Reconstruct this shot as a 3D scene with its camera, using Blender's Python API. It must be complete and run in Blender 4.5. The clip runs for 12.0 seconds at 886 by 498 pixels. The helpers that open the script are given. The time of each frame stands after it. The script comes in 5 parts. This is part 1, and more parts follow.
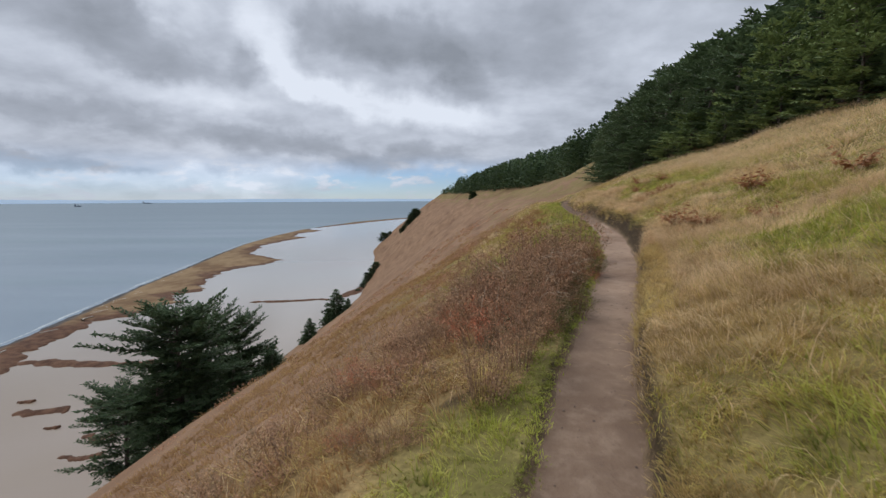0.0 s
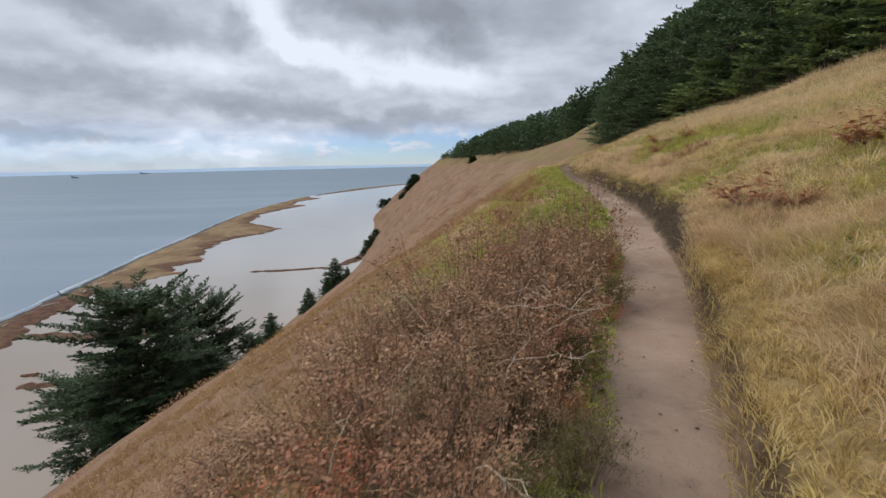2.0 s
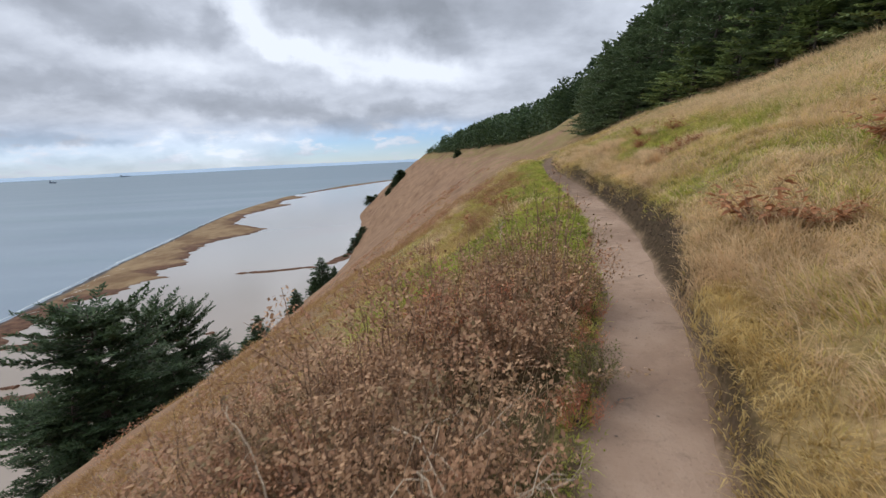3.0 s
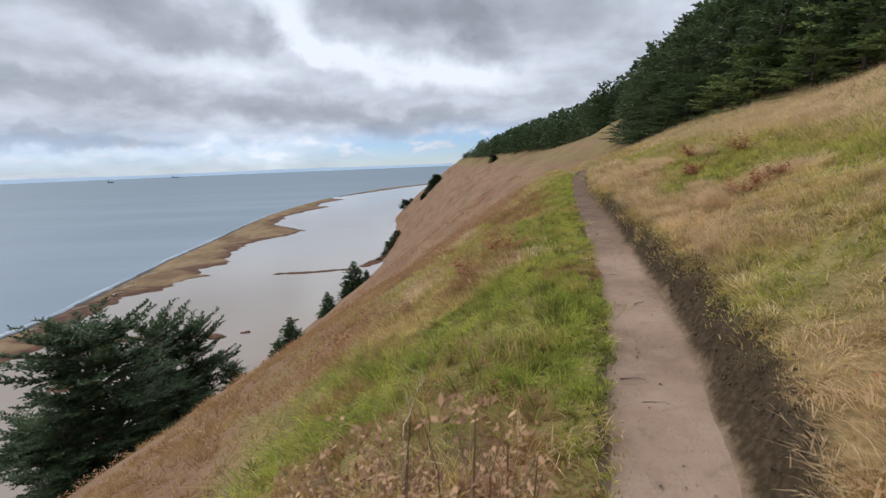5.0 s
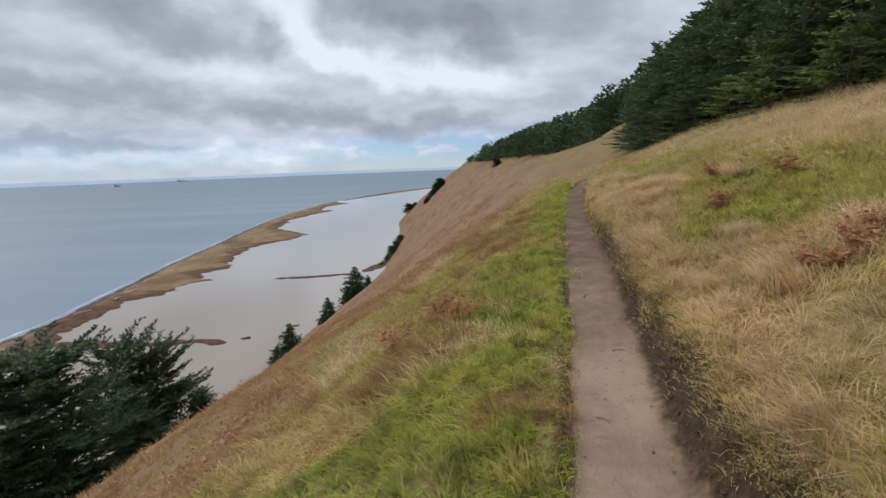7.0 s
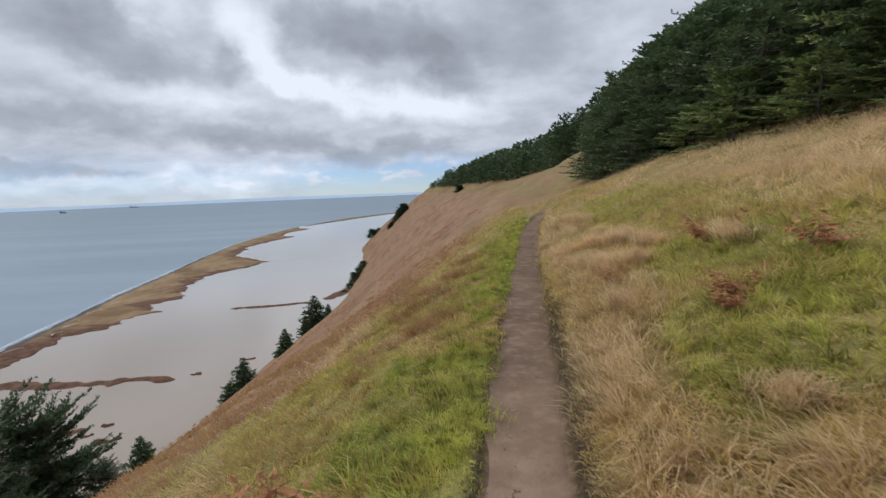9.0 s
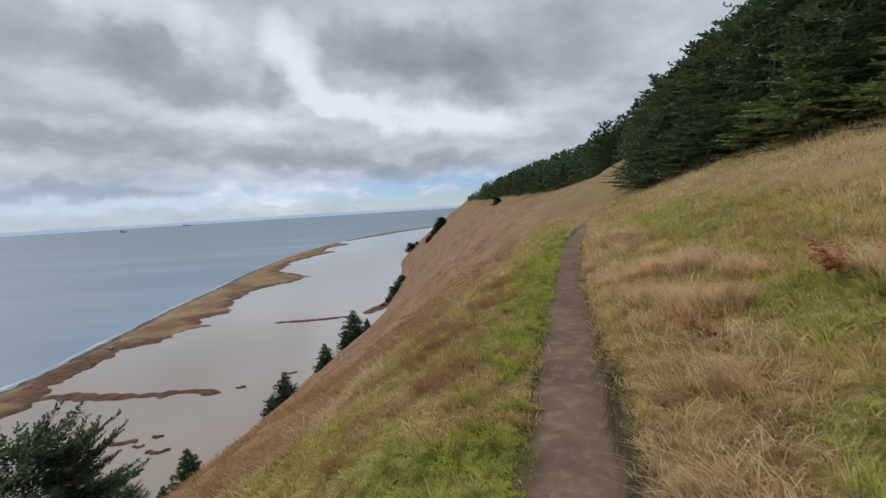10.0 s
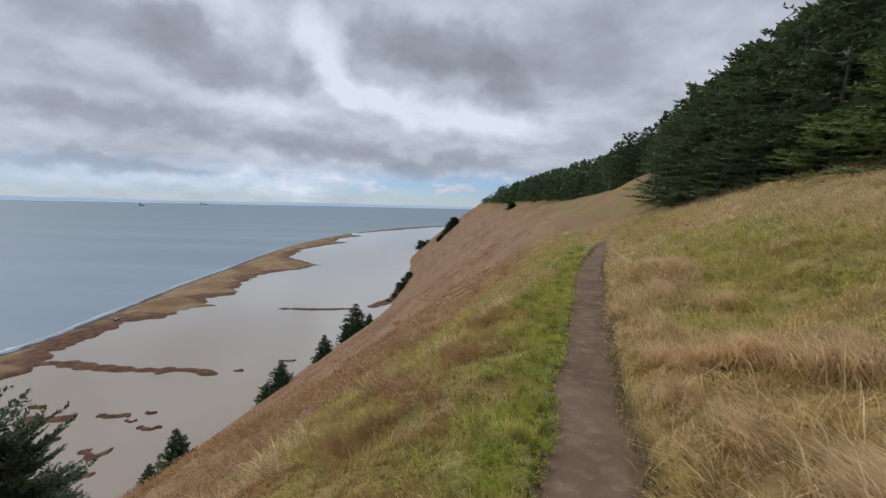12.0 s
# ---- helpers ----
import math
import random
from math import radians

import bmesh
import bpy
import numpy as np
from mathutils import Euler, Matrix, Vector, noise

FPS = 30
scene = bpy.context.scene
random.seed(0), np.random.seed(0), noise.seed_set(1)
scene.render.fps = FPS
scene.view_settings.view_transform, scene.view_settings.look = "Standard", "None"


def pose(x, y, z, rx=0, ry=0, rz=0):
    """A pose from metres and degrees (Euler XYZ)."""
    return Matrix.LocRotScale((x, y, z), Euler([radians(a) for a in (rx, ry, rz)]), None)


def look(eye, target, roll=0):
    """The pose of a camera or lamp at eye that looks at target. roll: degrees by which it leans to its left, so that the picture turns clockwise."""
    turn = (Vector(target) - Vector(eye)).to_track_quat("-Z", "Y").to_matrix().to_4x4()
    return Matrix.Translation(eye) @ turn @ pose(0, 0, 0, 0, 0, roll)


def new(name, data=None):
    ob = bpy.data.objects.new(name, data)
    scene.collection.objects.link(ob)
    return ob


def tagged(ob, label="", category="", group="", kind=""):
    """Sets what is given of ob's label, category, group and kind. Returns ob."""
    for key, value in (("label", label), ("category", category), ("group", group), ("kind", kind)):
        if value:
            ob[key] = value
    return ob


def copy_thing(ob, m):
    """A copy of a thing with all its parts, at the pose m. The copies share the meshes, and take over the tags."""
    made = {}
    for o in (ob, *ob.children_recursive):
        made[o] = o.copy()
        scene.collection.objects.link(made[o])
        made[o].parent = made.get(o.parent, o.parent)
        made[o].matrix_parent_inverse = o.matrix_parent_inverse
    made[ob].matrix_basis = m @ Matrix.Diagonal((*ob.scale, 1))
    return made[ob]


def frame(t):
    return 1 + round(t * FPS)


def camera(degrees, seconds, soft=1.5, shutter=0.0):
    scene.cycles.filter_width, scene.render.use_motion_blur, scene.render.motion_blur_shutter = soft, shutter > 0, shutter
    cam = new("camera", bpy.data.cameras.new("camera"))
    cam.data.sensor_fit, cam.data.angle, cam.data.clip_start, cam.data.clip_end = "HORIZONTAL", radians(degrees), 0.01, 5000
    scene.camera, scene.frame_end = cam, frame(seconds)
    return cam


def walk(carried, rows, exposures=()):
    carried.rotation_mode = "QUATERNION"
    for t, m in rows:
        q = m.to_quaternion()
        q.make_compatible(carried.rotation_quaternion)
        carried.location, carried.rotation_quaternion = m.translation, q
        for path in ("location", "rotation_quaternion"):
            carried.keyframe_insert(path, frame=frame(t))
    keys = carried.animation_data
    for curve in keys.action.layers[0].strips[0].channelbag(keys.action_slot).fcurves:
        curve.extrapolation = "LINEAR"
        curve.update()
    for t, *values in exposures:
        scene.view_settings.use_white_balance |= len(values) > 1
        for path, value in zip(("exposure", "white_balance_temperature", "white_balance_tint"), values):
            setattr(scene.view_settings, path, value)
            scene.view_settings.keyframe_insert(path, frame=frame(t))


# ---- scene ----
cam = camera(88.0, 12.0, soft=1.4, shutter=0.18)
PATH = [
    (0, (0.45, 0.779, 1.485), (0.421, 2.767, 1.271), -0.3),
    (0.5, (0.594, 1.465, 1.52), (0.486, 3.453, 1.332), -0.7),
    (1, (0.724, 2.173, 1.476), (0.594, 4.156, 1.253), -1.3),
    (1.5, (0.973, 2.825, 1.499), (0.893, 4.799, 1.183), -1.5),
    (2, (1.19, 3.529, 1.519), (1.154, 5.496, 1.157), -1.3),
    (2.5, (1.429, 4.093, 1.583), (1.482, 6.052, 1.186), -1.3),
    (3, (1.637, 4.627, 1.643), (1.65, 6.59, 1.257), -2.8),
    (3.2, (1.712, 4.881, 1.66), (1.716, 6.843, 1.269), -2.9),
    (4.8, (2.319, 6.605, 1.951), (2.213, 8.567, 1.578), -2.3),
    (5, (2.448, 6.796, 1.99), (2.31, 8.758, 1.628), -2.3),
    (5.5, (2.66, 7.293, 2.028), (2.415, 9.251, 1.702), -2.3),
    (6, (2.823, 7.845, 2.108), (2.532, 9.798, 1.787), -2.3),
    (6.5, (3.054, 8.399, 2.194), (2.768, 10.353, 1.873), -2.3),
    (7, (3.194, 9.022, 2.224), (3.037, 10.986, 1.878), -2.3),
    (7.2, (3.285, 9.241, 2.249), (3.207, 11.207, 1.89), -2.3),
    (8.8, (3.873, 11.041, 2.532), (3.92, 13.023, 2.265), -1.9),
    (9, (3.931, 11.306, 2.556), (3.93, 13.291, 2.309), -2.4),
    (9.5, (3.993, 12.024, 2.555), (3.899, 14.01, 2.344), -3.1),
    (10, (4.17, 12.708, 2.575), (4.005, 14.693, 2.394), -3.6),
    (10.5, (4.185, 13.361, 2.574), (3.999, 15.344, 2.387), -3.3),
    (11, (4.281, 13.976, 2.583), (4.142, 15.961, 2.384), -1.6),
    (11.5, (4.419, 14.569, 2.609), (4.25, 16.554, 2.431), 0.2),
    (12, (4.474, 15.197, 2.631), (4.262, 17.177, 2.449), 1.2),
]
walk(cam, [(t, look(eye, target, roll)) for t, eye, target, roll in PATH],
     exposures=((0, -0.07), (0.5, -0.09), (1, -0.14), (1.5, -0.05), (2.5, 0.12), (3.4, 0.17), (5, 0.13), (5.7, 0.03), (7, 0.02), (9, 0.06), (9.6, 0.0), (10.4, -0.12), (12, -0.12)))

# ---- light ----
world = bpy.data.worlds.new("overcast_sky")
scene.world = world
world.use_nodes = True
SUN_ELEVATION, SUN_AZIMUTH = 48.0, -70.0


def build_sky(w):
    t = w.node_tree
    t.nodes.clear()
    N = t.nodes.new
    L = t.links.new

    def math_node(op, a, b=None, c=None):
        n = N("ShaderNodeMath")
        n.operation = op
        for i, v in enumerate((a, b, c)):
            if v is None:
                continue
            if isinstance(v, (int, float)):
                n.inputs[i].default_value = v
            else:
                L(v, n.inputs[i])
        return n.outputs[0]

    def noise_node(vec, scale, detail, rough, dist=0.0):
        n = N("ShaderNodeTexNoise")
        n.inputs["Scale"].default_value = scale
        n.inputs["Detail"].default_value = detail
        n.inputs["Roughness"].default_value = rough
        n.inputs["Distortion"].default_value = dist
        L(vec, n.inputs["Vector"])
        return n

    def ramp(v, lo, hi, a=0.0, b=1.0):
        n = N("ShaderNodeMapRange")
        n.interpolation_type = "SMOOTHSTEP"
        L(v, n.inputs[0])
        for i, x in enumerate((lo, hi, a, b)):
            n.inputs[i + 1].default_value = x
        return n.outputs[0]

    def mix(f, a, b):
        n = N("ShaderNodeMix")
        n.data_type = "RGBA"
        for s, v in ((0, f), (6, a), (7, b)):
            if isinstance(v, tuple):
                n.inputs[s].default_value = (*v, 1)
            elif isinstance(v, (int, float)):
                n.inputs[s].default_value = v
            else:
                L(v, n.inputs[s])
        return n.outputs[2]

    way = N("ShaderNodeTexCoord").outputs["Generated"]
    sep = N("ShaderNodeSeparateXYZ")
    L(way, sep.inputs[0])
    x, y, z = sep.outputs
    up = math_node("MAXIMUM", z, 0.0)
    down = math_node("ADD", up, 0.30)
    plane = N("ShaderNodeCombineXYZ")
    L(math_node("DIVIDE", x, down), plane.inputs[0])
    L(math_node("DIVIDE", y, down), plane.inputs[1])
    big = noise_node(plane.outputs[0], 1.4, 6, 0.52, 0.3).outputs[0]
    fine = noise_node(plane.outputs[0], 4.6, 8, 0.58, 0.15).outputs[0]
    # the direction itself, with ragged edges, for the large cloud banks
    rag = noise_node(way, 6.0, 7, 0.55)
    off = N("ShaderNodeVectorMath")
    off.operation = "MULTIPLY_ADD"
    L(rag.outputs[1], off.inputs[0])
    off.inputs[1].default_value = (0.22, 0.22, 0.16)
    off.inputs[2].default_value = (-0.11, -0.11, -0.08)
    torn = N("ShaderNodeVectorMath")
    torn.operation = "ADD"
    L(way, torn.inputs[0])
    L(off.outputs[0], torn.inputs[1])

    def bank(az, el, wide, high, tilt):
        """A soft oval bank of cloud at an azimuth (right of +y) and elevation, with its half sizes, in degrees."""
        turn = N("ShaderNodeVectorRotate")
        turn.rotation_type = "Z_AXIS"
        turn.inputs["Angle"].default_value = radians(az)
        L(torn.outputs[0], turn.inputs["Vector"])
        lift = N("ShaderNodeVectorRotate")
        lift.rotation_type = "X_AXIS"
        lift.inputs["Angle"].default_value = -radians(el)
        L(turn.outputs[0], lift.inputs["Vector"])
        lean = N("ShaderNodeVectorRotate")
        lean.rotation_type = "Y_AXIS"
        lean.inputs["Angle"].default_value = radians(tilt)
        L(lift.outputs[0], lean.inputs["Vector"])
        s = N("ShaderNodeSeparateXYZ")
        L(lean.outputs[0], s.inputs[0])
        a = math_node("DIVIDE", s.outputs[0], math.sin(radians(wide)))
        b = math_node("DIVIDE", s.outputs[2], math.sin(radians(high)))
        r = math_node("SQRT", math_node("ADD", math_node("MULTIPLY", a, a), math_node("MULTIPLY", b, b)))
        ahead = ramp(s.outputs[1], 0.0, 0.2)
        return math_node("MULTIPLY", ramp(r, 0.30, 1.25, 1.0, 0.0), ahead)

    tone = math_node("ADD", math_node("ADD", math_node("MULTIPLY", big, 0.50), math_node("MULTIPLY", fine, 0.38)), 0.10)
    for az, el, wide, high, tilt, amount in BANKS:
        tone = math_node("ADD", tone, math_node("MULTIPLY", bank(az, el, wide, high, tilt), amount))
    cloud = N("ShaderNodeValToRGB")
    L(tone, cloud.inputs[0])
    stops = ((0.24, (0.275, 0.305, 0.36)), (0.44, (0.405, 0.445, 0.525)), (0.58, (0.565, 0.615, 0.715)), (0.78, (0.78, 0.84, 0.95)))
    el = cloud.color_ramp.elements
    for i, (p, c) in enumerate(stops):
        e = el[i] if i < 2 else el.new(p)
        e.position, e.color = p, (*c, 1)
    sky = N("ShaderNodeTexSky")
    sky.sky_type = "NISHITA"
    sky.sun_disc = False
    sky.dust_density, sky.ozone_density, sky.air_density = 0.0, 4.0, 1.0
    sky.sun_elevation = radians(SUN_ELEVATION)
    sky.sun_rotation = radians(SUN_AZIMUTH)
    scaled = N("ShaderNodeVectorMath")
    scaled.operation = "SCALE"
    L(sky.outputs[0], scaled.inputs[0])
    scaled.inputs["Scale"].default_value = 0.085
    tint = N("ShaderNodeVectorMath")
    tint.operation = "MULTIPLY"
    L(scaled.outputs[0], tint.inputs[0])
    tint.inputs[1].default_value = (0.78, 0.95, 1.35)
    # a clear strip low over the sea, broken by small clouds
    low = ramp(z, 0.022, 0.105, 1.0, 0.0)
    open_sky = math_node("ADD", bank(-5, 1.8, 13, 3.4, 0), 0.42)
    gap = math_node("MULTIPLY", math_node("MINIMUM", math_node("MULTIPLY", low, open_sky), 0.9), ramp(fine, 0.50, 0.64, 1.0, 0.15))
    out = mix(gap, cloud.outputs[0], tint.outputs[0])
    # thicker and brighter overhead, as under any even cloud deck
    high = ramp(z, 0.45, 0.95, 1.0, 2.1)
    bg = N("ShaderNodeBackground")
    L(out, bg.inputs[0])
    L(high, bg.inputs[1])
    o = N("ShaderNodeOutputWorld")
    L(bg.outputs[0], o.inputs[0])


# azimuth, elevation, half width, half height, tilt, lighter (+) or darker (-)
BANKS = (
    (-7, 18.6, 13, 3.2, -9, -0.23),
    (1, 14.8, 5, 2.2, -30, -0.14),
    (-33, 15.5, 8, 3.0, -14, -0.16),
    (-43, 17.5, 9, 3.2, -8, -0.09),
    (-23.6, 15.0, 2.4, 2.6, -30, -0.16),
    (-12, 6.0, 17, 1.7, -5, -0.16),
    (-30, 7.6, 10, 1.8, -4, -0.09),
    (-43, 8.6, 9, 1.7, 0, -0.13),
    (-42, 3.7, 9, 0.9, 0, -0.13),
    (9, 17, 9, 6, 0, -0.08),
    (-21, 19.0, 4.5, 3.2, -35, 0.22),
    (-17, 14.0, 5, 2.4, -30, 0.21),
    (-6, 11.2, 14, 2.2, -10, 0.25),
    (-35, 21.0, 8, 2.4, -10, 0.18),
    (-28, 11.2, 12, 1.6, -6, 0.10),
    (-28, 2.6, 22, 1.3, 0, 0.16),
)
build_sky(world)
sun = new("sun", bpy.data.lights.new("sun", "SUN"))
sun.data.energy, sun.data.angle, sun.data.color = 1.6, radians(35), (1.0, 0.96, 0.90)
sun.matrix_world = pose(0, 0, 60, 90 - SUN_ELEVATION, 0, 180 - SUN_AZIMUTH)


# ---- materials ----
class Shade:
    """A procedural material under construction."""

    def __init__(self, name):
        self.m = bpy.data.materials.new(name)
        self.m.use_nodes = True
        self.t = self.m.node_tree
        self.b = self.t.nodes["Principled BSDF"]
        self.pos = self.t.nodes.new("ShaderNodeNewGeometry")

    def put(self, value, socket):
        if isinstance(value, tuple):
            socket.default_value = (*value, 1) if len(value) == 3 and socket.type == "RGBA" else value
        elif isinstance(value, (int, float)):
            socket.default_value = value
        else:
            self.t.links.new(value, socket)

    def at(self, sx=1.0, sy=1.0, sz=1.0, rz=0.0):
        n = self.t.nodes.new("ShaderNodeMapping")
        n.inputs["Scale"].default_value = (sx, sy, sz)
        n.inputs["Rotation"].default_value = (0, 0, radians(rz))
        self.t.links.new(self.pos.outputs["Position"], n.inputs[0])
        return n.outputs[0]

    def noise(self, scale, detail=5, rough=0.55, vec=None, dist=0.0):
        n = self.t.nodes.new("ShaderNodeTexNoise")
        n.inputs["Scale"].default_value, n.inputs["Detail"].default_value = scale, detail
        n.inputs["Roughness"].default_value, n.inputs["Distortion"].default_value = rough, dist
        self.t.links.new(vec if vec is not None else self.pos.outputs["Position"], n.inputs["Vector"])
        return n.outputs[0]

    def ramp(self, v, lo, hi, a=0.0, b=1.0):
        n = self.t.nodes.new("ShaderNodeMapRange")
        n.interpolation_type = "SMOOTHSTEP"
        self.t.links.new(v, n.inputs[0])
        for i, x in enumerate((lo, hi, a, b)):
            n.inputs[i + 1].default_value = x
        return n.outputs[0]

    def math(self, op, a, b):
        n = self.t.nodes.new("ShaderNodeMath")
        n.operation = op
        self.put(a, n.inputs[0])
        self.put(b, n.inputs[1])
        return n.outputs[0]

    def mix(self, f, a, b, blend="MIX"):
        n = self.t.nodes.new("ShaderNodeMix")
        n.data_type, n.blend_type = "RGBA", blend
        self.put(f, n.inputs[0])
        self.put(a, n.inputs[6])
        self.put(b, n.inputs[7])
        return n.outputs[2]

    def attr(self, name):
        n = self.t.nodes.new("ShaderNodeAttribute")
        n.attribute_name = name
        return n.outputs["Fac"]

    def island(self):
        return self.pos.outputs["Random Per Island"]

    def chance(self):
        return self.t.nodes.new("ShaderNodeObjectInfo").outputs["Random"]

    def bump(self, height, strength, distance):
        n = self.t.nodes.new("ShaderNodeBump")
        n.inputs["Strength"].default_value, n.inputs["Distance"].default_value = strength, distance
        self.t.links.new(height, n.inputs["Height"])
        self.t.links.new(n.outputs[0], self.b.inputs["Normal"])

    def thin(self, colour, share):
        """A thin leaf or blade, which lets part of the light through."""
        m = self.done(colour, 0.65, 0.25)
        glow = self.t.nodes.new("ShaderNodeBsdfTranslucent")
        self.put(colour, glow.inputs[0])
        both = self.t.nodes.new("ShaderNodeMixShader")
        both.inputs[0].default_value = share
        self.t.links.new(self.b.outputs[0], both.inputs[1])
        self.t.links.new(glow.outputs[0], both.inputs[2])
        self.t.links.new(both.outputs[0], self.t.nodes["Material Output"].inputs[0])
        return m

    def done(self, colour, rough=0.9, spec=0.25):
        self.put(colour, self.b.inputs["Base Color"])
        self.put(rough, self.b.inputs["Roughness"])
        self.b.inputs["Specular IOR Level"].default_value = spec
        return self.m


def ground_material():
    s = Shade("hillside_turf")
    coarse, mid, fine = s.noise(0.35, 6), s.noise(2.2, 6, 0.6), s.noise(26, 4, 0.6)
    streak = s.noise(0.30, 6, 0.62, s.at(1.0, 0.26, 1.0, -8))
    dry = s.mix(s.ramp(mid, 0.35, 0.68), (0.235, 0.16, 0.070), (0.35, 0.245, 0.112))
    tan = s.mix(s.ramp(streak, 0.34, 0.70), (0.222, 0.130, 0.080), (0.315, 0.196, 0.122))
    dry = s.mix(s.attr("tan"), dry, tan)
    lush = s.mix(s.ramp(mid, 0.35, 0.65), (0.155, 0.14, 0.042), (0.255, 0.215, 0.075))
    c = s.mix(s.attr("green"), dry, lush)
    # dark loam of the bank, also the painted shade tone under the thicket
    soil = s.mix(s.ramp(fine, 0.35, 0.65), (0.028, 0.019, 0.012), (0.078, 0.053, 0.034))
    c = s.mix(s.attr("soil"), c, soil)
    edge = s.math("ADD", s.attr("path"), s.math("MULTIPLY", s.math("SUBTRACT", s.noise(14, 5, 0.65), 0.5), 1.1))
    c = s.mix(s.ramp(edge, 0.25, 0.75), c, packed_dirt(s)[0])
    # fine dark flecks put the shade between grass clumps into the colour
    c = s.mix(s.ramp(fine, 0.3, 0.7), s.mix(0.45, c, (0.06, 0.045, 0.02)), c)
    scrub = s.ramp(s.noise(0.13, 6, 0.68, s.at(1.0, 0.30, 1.0, -14)), 0.51, 0.66)
    c = s.mix(s.math("MULTIPLY", scrub, s.math("MULTIPLY", s.attr("tan"), 0.7)), c, (0.115, 0.062, 0.036))
    s.bump(s.math("ADD", s.math("MULTIPLY", fine, 0.5), s.math("MULTIPLY", mid, 0.4)), 0.4, 0.08)
    return s.done(c, 0.95, 0.1)


def packed_dirt(s):
    """The colour and relief of trodden earth."""
    a, b, c = s.noise(1.3, 6, 0.6), s.noise(7, 6, 0.65), s.noise(60, 5, 0.6)
    dusty = s.mix(s.ramp(a, 0.32, 0.7), (0.225, 0.150, 0.105), (0.335, 0.235, 0.168))
    dark_stretch = s.mix(s.ramp(a, 0.32, 0.7), (0.108, 0.069, 0.046), (0.168, 0.112, 0.076))
    col = s.mix(s.attr("dark_stretch"), dusty, dark_stretch)
    col = s.mix(s.ramp(b, 0.45, 0.72, 0.0, 0.55), col, s.mix(0.5, col, (0.38, 0.28, 0.205)))
    col = s.mix(s.ramp(b, 0.28, 0.44, 0.45, 0.0), col, (0.125, 0.083, 0.06))
    col = s.mix(s.ramp(c, 0.55, 0.78, 0.0, 0.5), col, (0.10, 0.068, 0.05))
    scuff = s.noise(4.0, 5, 0.65, s.at(1.0, 1.8, 1.0, -15), 0.6)
    col = s.mix(s.ramp(scuff, 0.56, 0.72, 0.0, 0.35), col, (0.13, 0.088, 0.066))
    col = s.mix(s.ramp(s.attr("rim"), 0.0, 1.0, 0.0, 0.78), col, s.mix(s.ramp(b, 0.35, 0.65), (0.075, 0.050, 0.031), (0.15, 0.105, 0.060)))
    return col, s.math("ADD", b, s.math("MULTIPLY", c, 0.4))


def trail_material():
    s = Shade("packed_dirt")
    col, height = packed_dirt(s)
    s.bump(height, 0.7, 0.03)
    return s.done(col, 0.95, 0.12)


def blade_material(name, shade_tone, tips, dull, gap_shade=0.60):
    """Grass: shades change from blade to blade and over the slope."""
    s = Shade(name)
    c = s.mix(s.island(), tips[0], tips[1])
    c = s.mix(s.ramp(s.noise(1.1, 4), 0.38, 0.66), c, tips[2])
    c = s.mix(s.ramp(s.noise(0.45, 4, 0.6), 0.45, 0.68, 0.0, 0.75), c, dull)
    # dark noise clumps and darker feet paint in the shade between tufts
    c = s.mix(s.ramp(s.noise(6.0, 5, 0.65), 0.36, 0.58, gap_shade, 0.0), c, shade_tone)
    c = s.mix(s.ramp(s.noise(2.6, 4, 0.6), 0.56, 0.72, 0.0, 0.25), c, shade_tone)
    c = s.mix(s.ramp(s.attr("along"), 0.0, 0.45, 0.3, 0.0), c, shade_tone)
    return s.thin(c, 0.48)


def leaf_material(name, a, b, c, rough=0.65):
    s = Shade(name)
    col = s.mix(s.island(), a, b)
    col = s.mix(s.ramp(s.chance(), 0.35, 0.95, 0.0, 0.7), col, c)
    col = s.mix(s.ramp(s.noise(2.5, 4), 0.35, 0.65, 0.0, 0.5), col, c)
    return s.thin(col, 0.25)


def thicket_material(name, a, b, c):
    """Withered leaves whose browns turn redder or greener from place to place."""
    s = Shade(name)
    col = s.mix(s.island(), a, b)
    col = s.mix(s.ramp(s.chance(), 0.35, 0.95, 0.0, 0.6), col, c)
    col = s.mix(s.ramp(s.noise(1.7, 3, 0.5), 0.52, 0.66, 0.0, 0.5), col, (0.40, 0.175, 0.10))
    col = s.mix(s.ramp(s.noise(2.3, 3, 0.5, s.at(1.0, 1.3, 1.0, 40)), 0.55, 0.68, 0.0, 0.75), col, (0.155, 0.125, 0.055))
    col = s.mix(s.ramp(s.noise(6.0, 3, 0.5), 0.55, 0.7, 0.0, 0.6), col, (0.10, 0.052, 0.034))
    return s.thin(col, 0.25)


def bark_material(name, a, b):
    s = Shade(name)
    n = s.noise(5, 6, 0.65, s.at(3, 3, 0.7))
    s.bump(n, 0.6, 0.05)
    return s.done(s.mix(s.ramp(n, 0.35, 0.65), a, b), 0.9, 0.2)


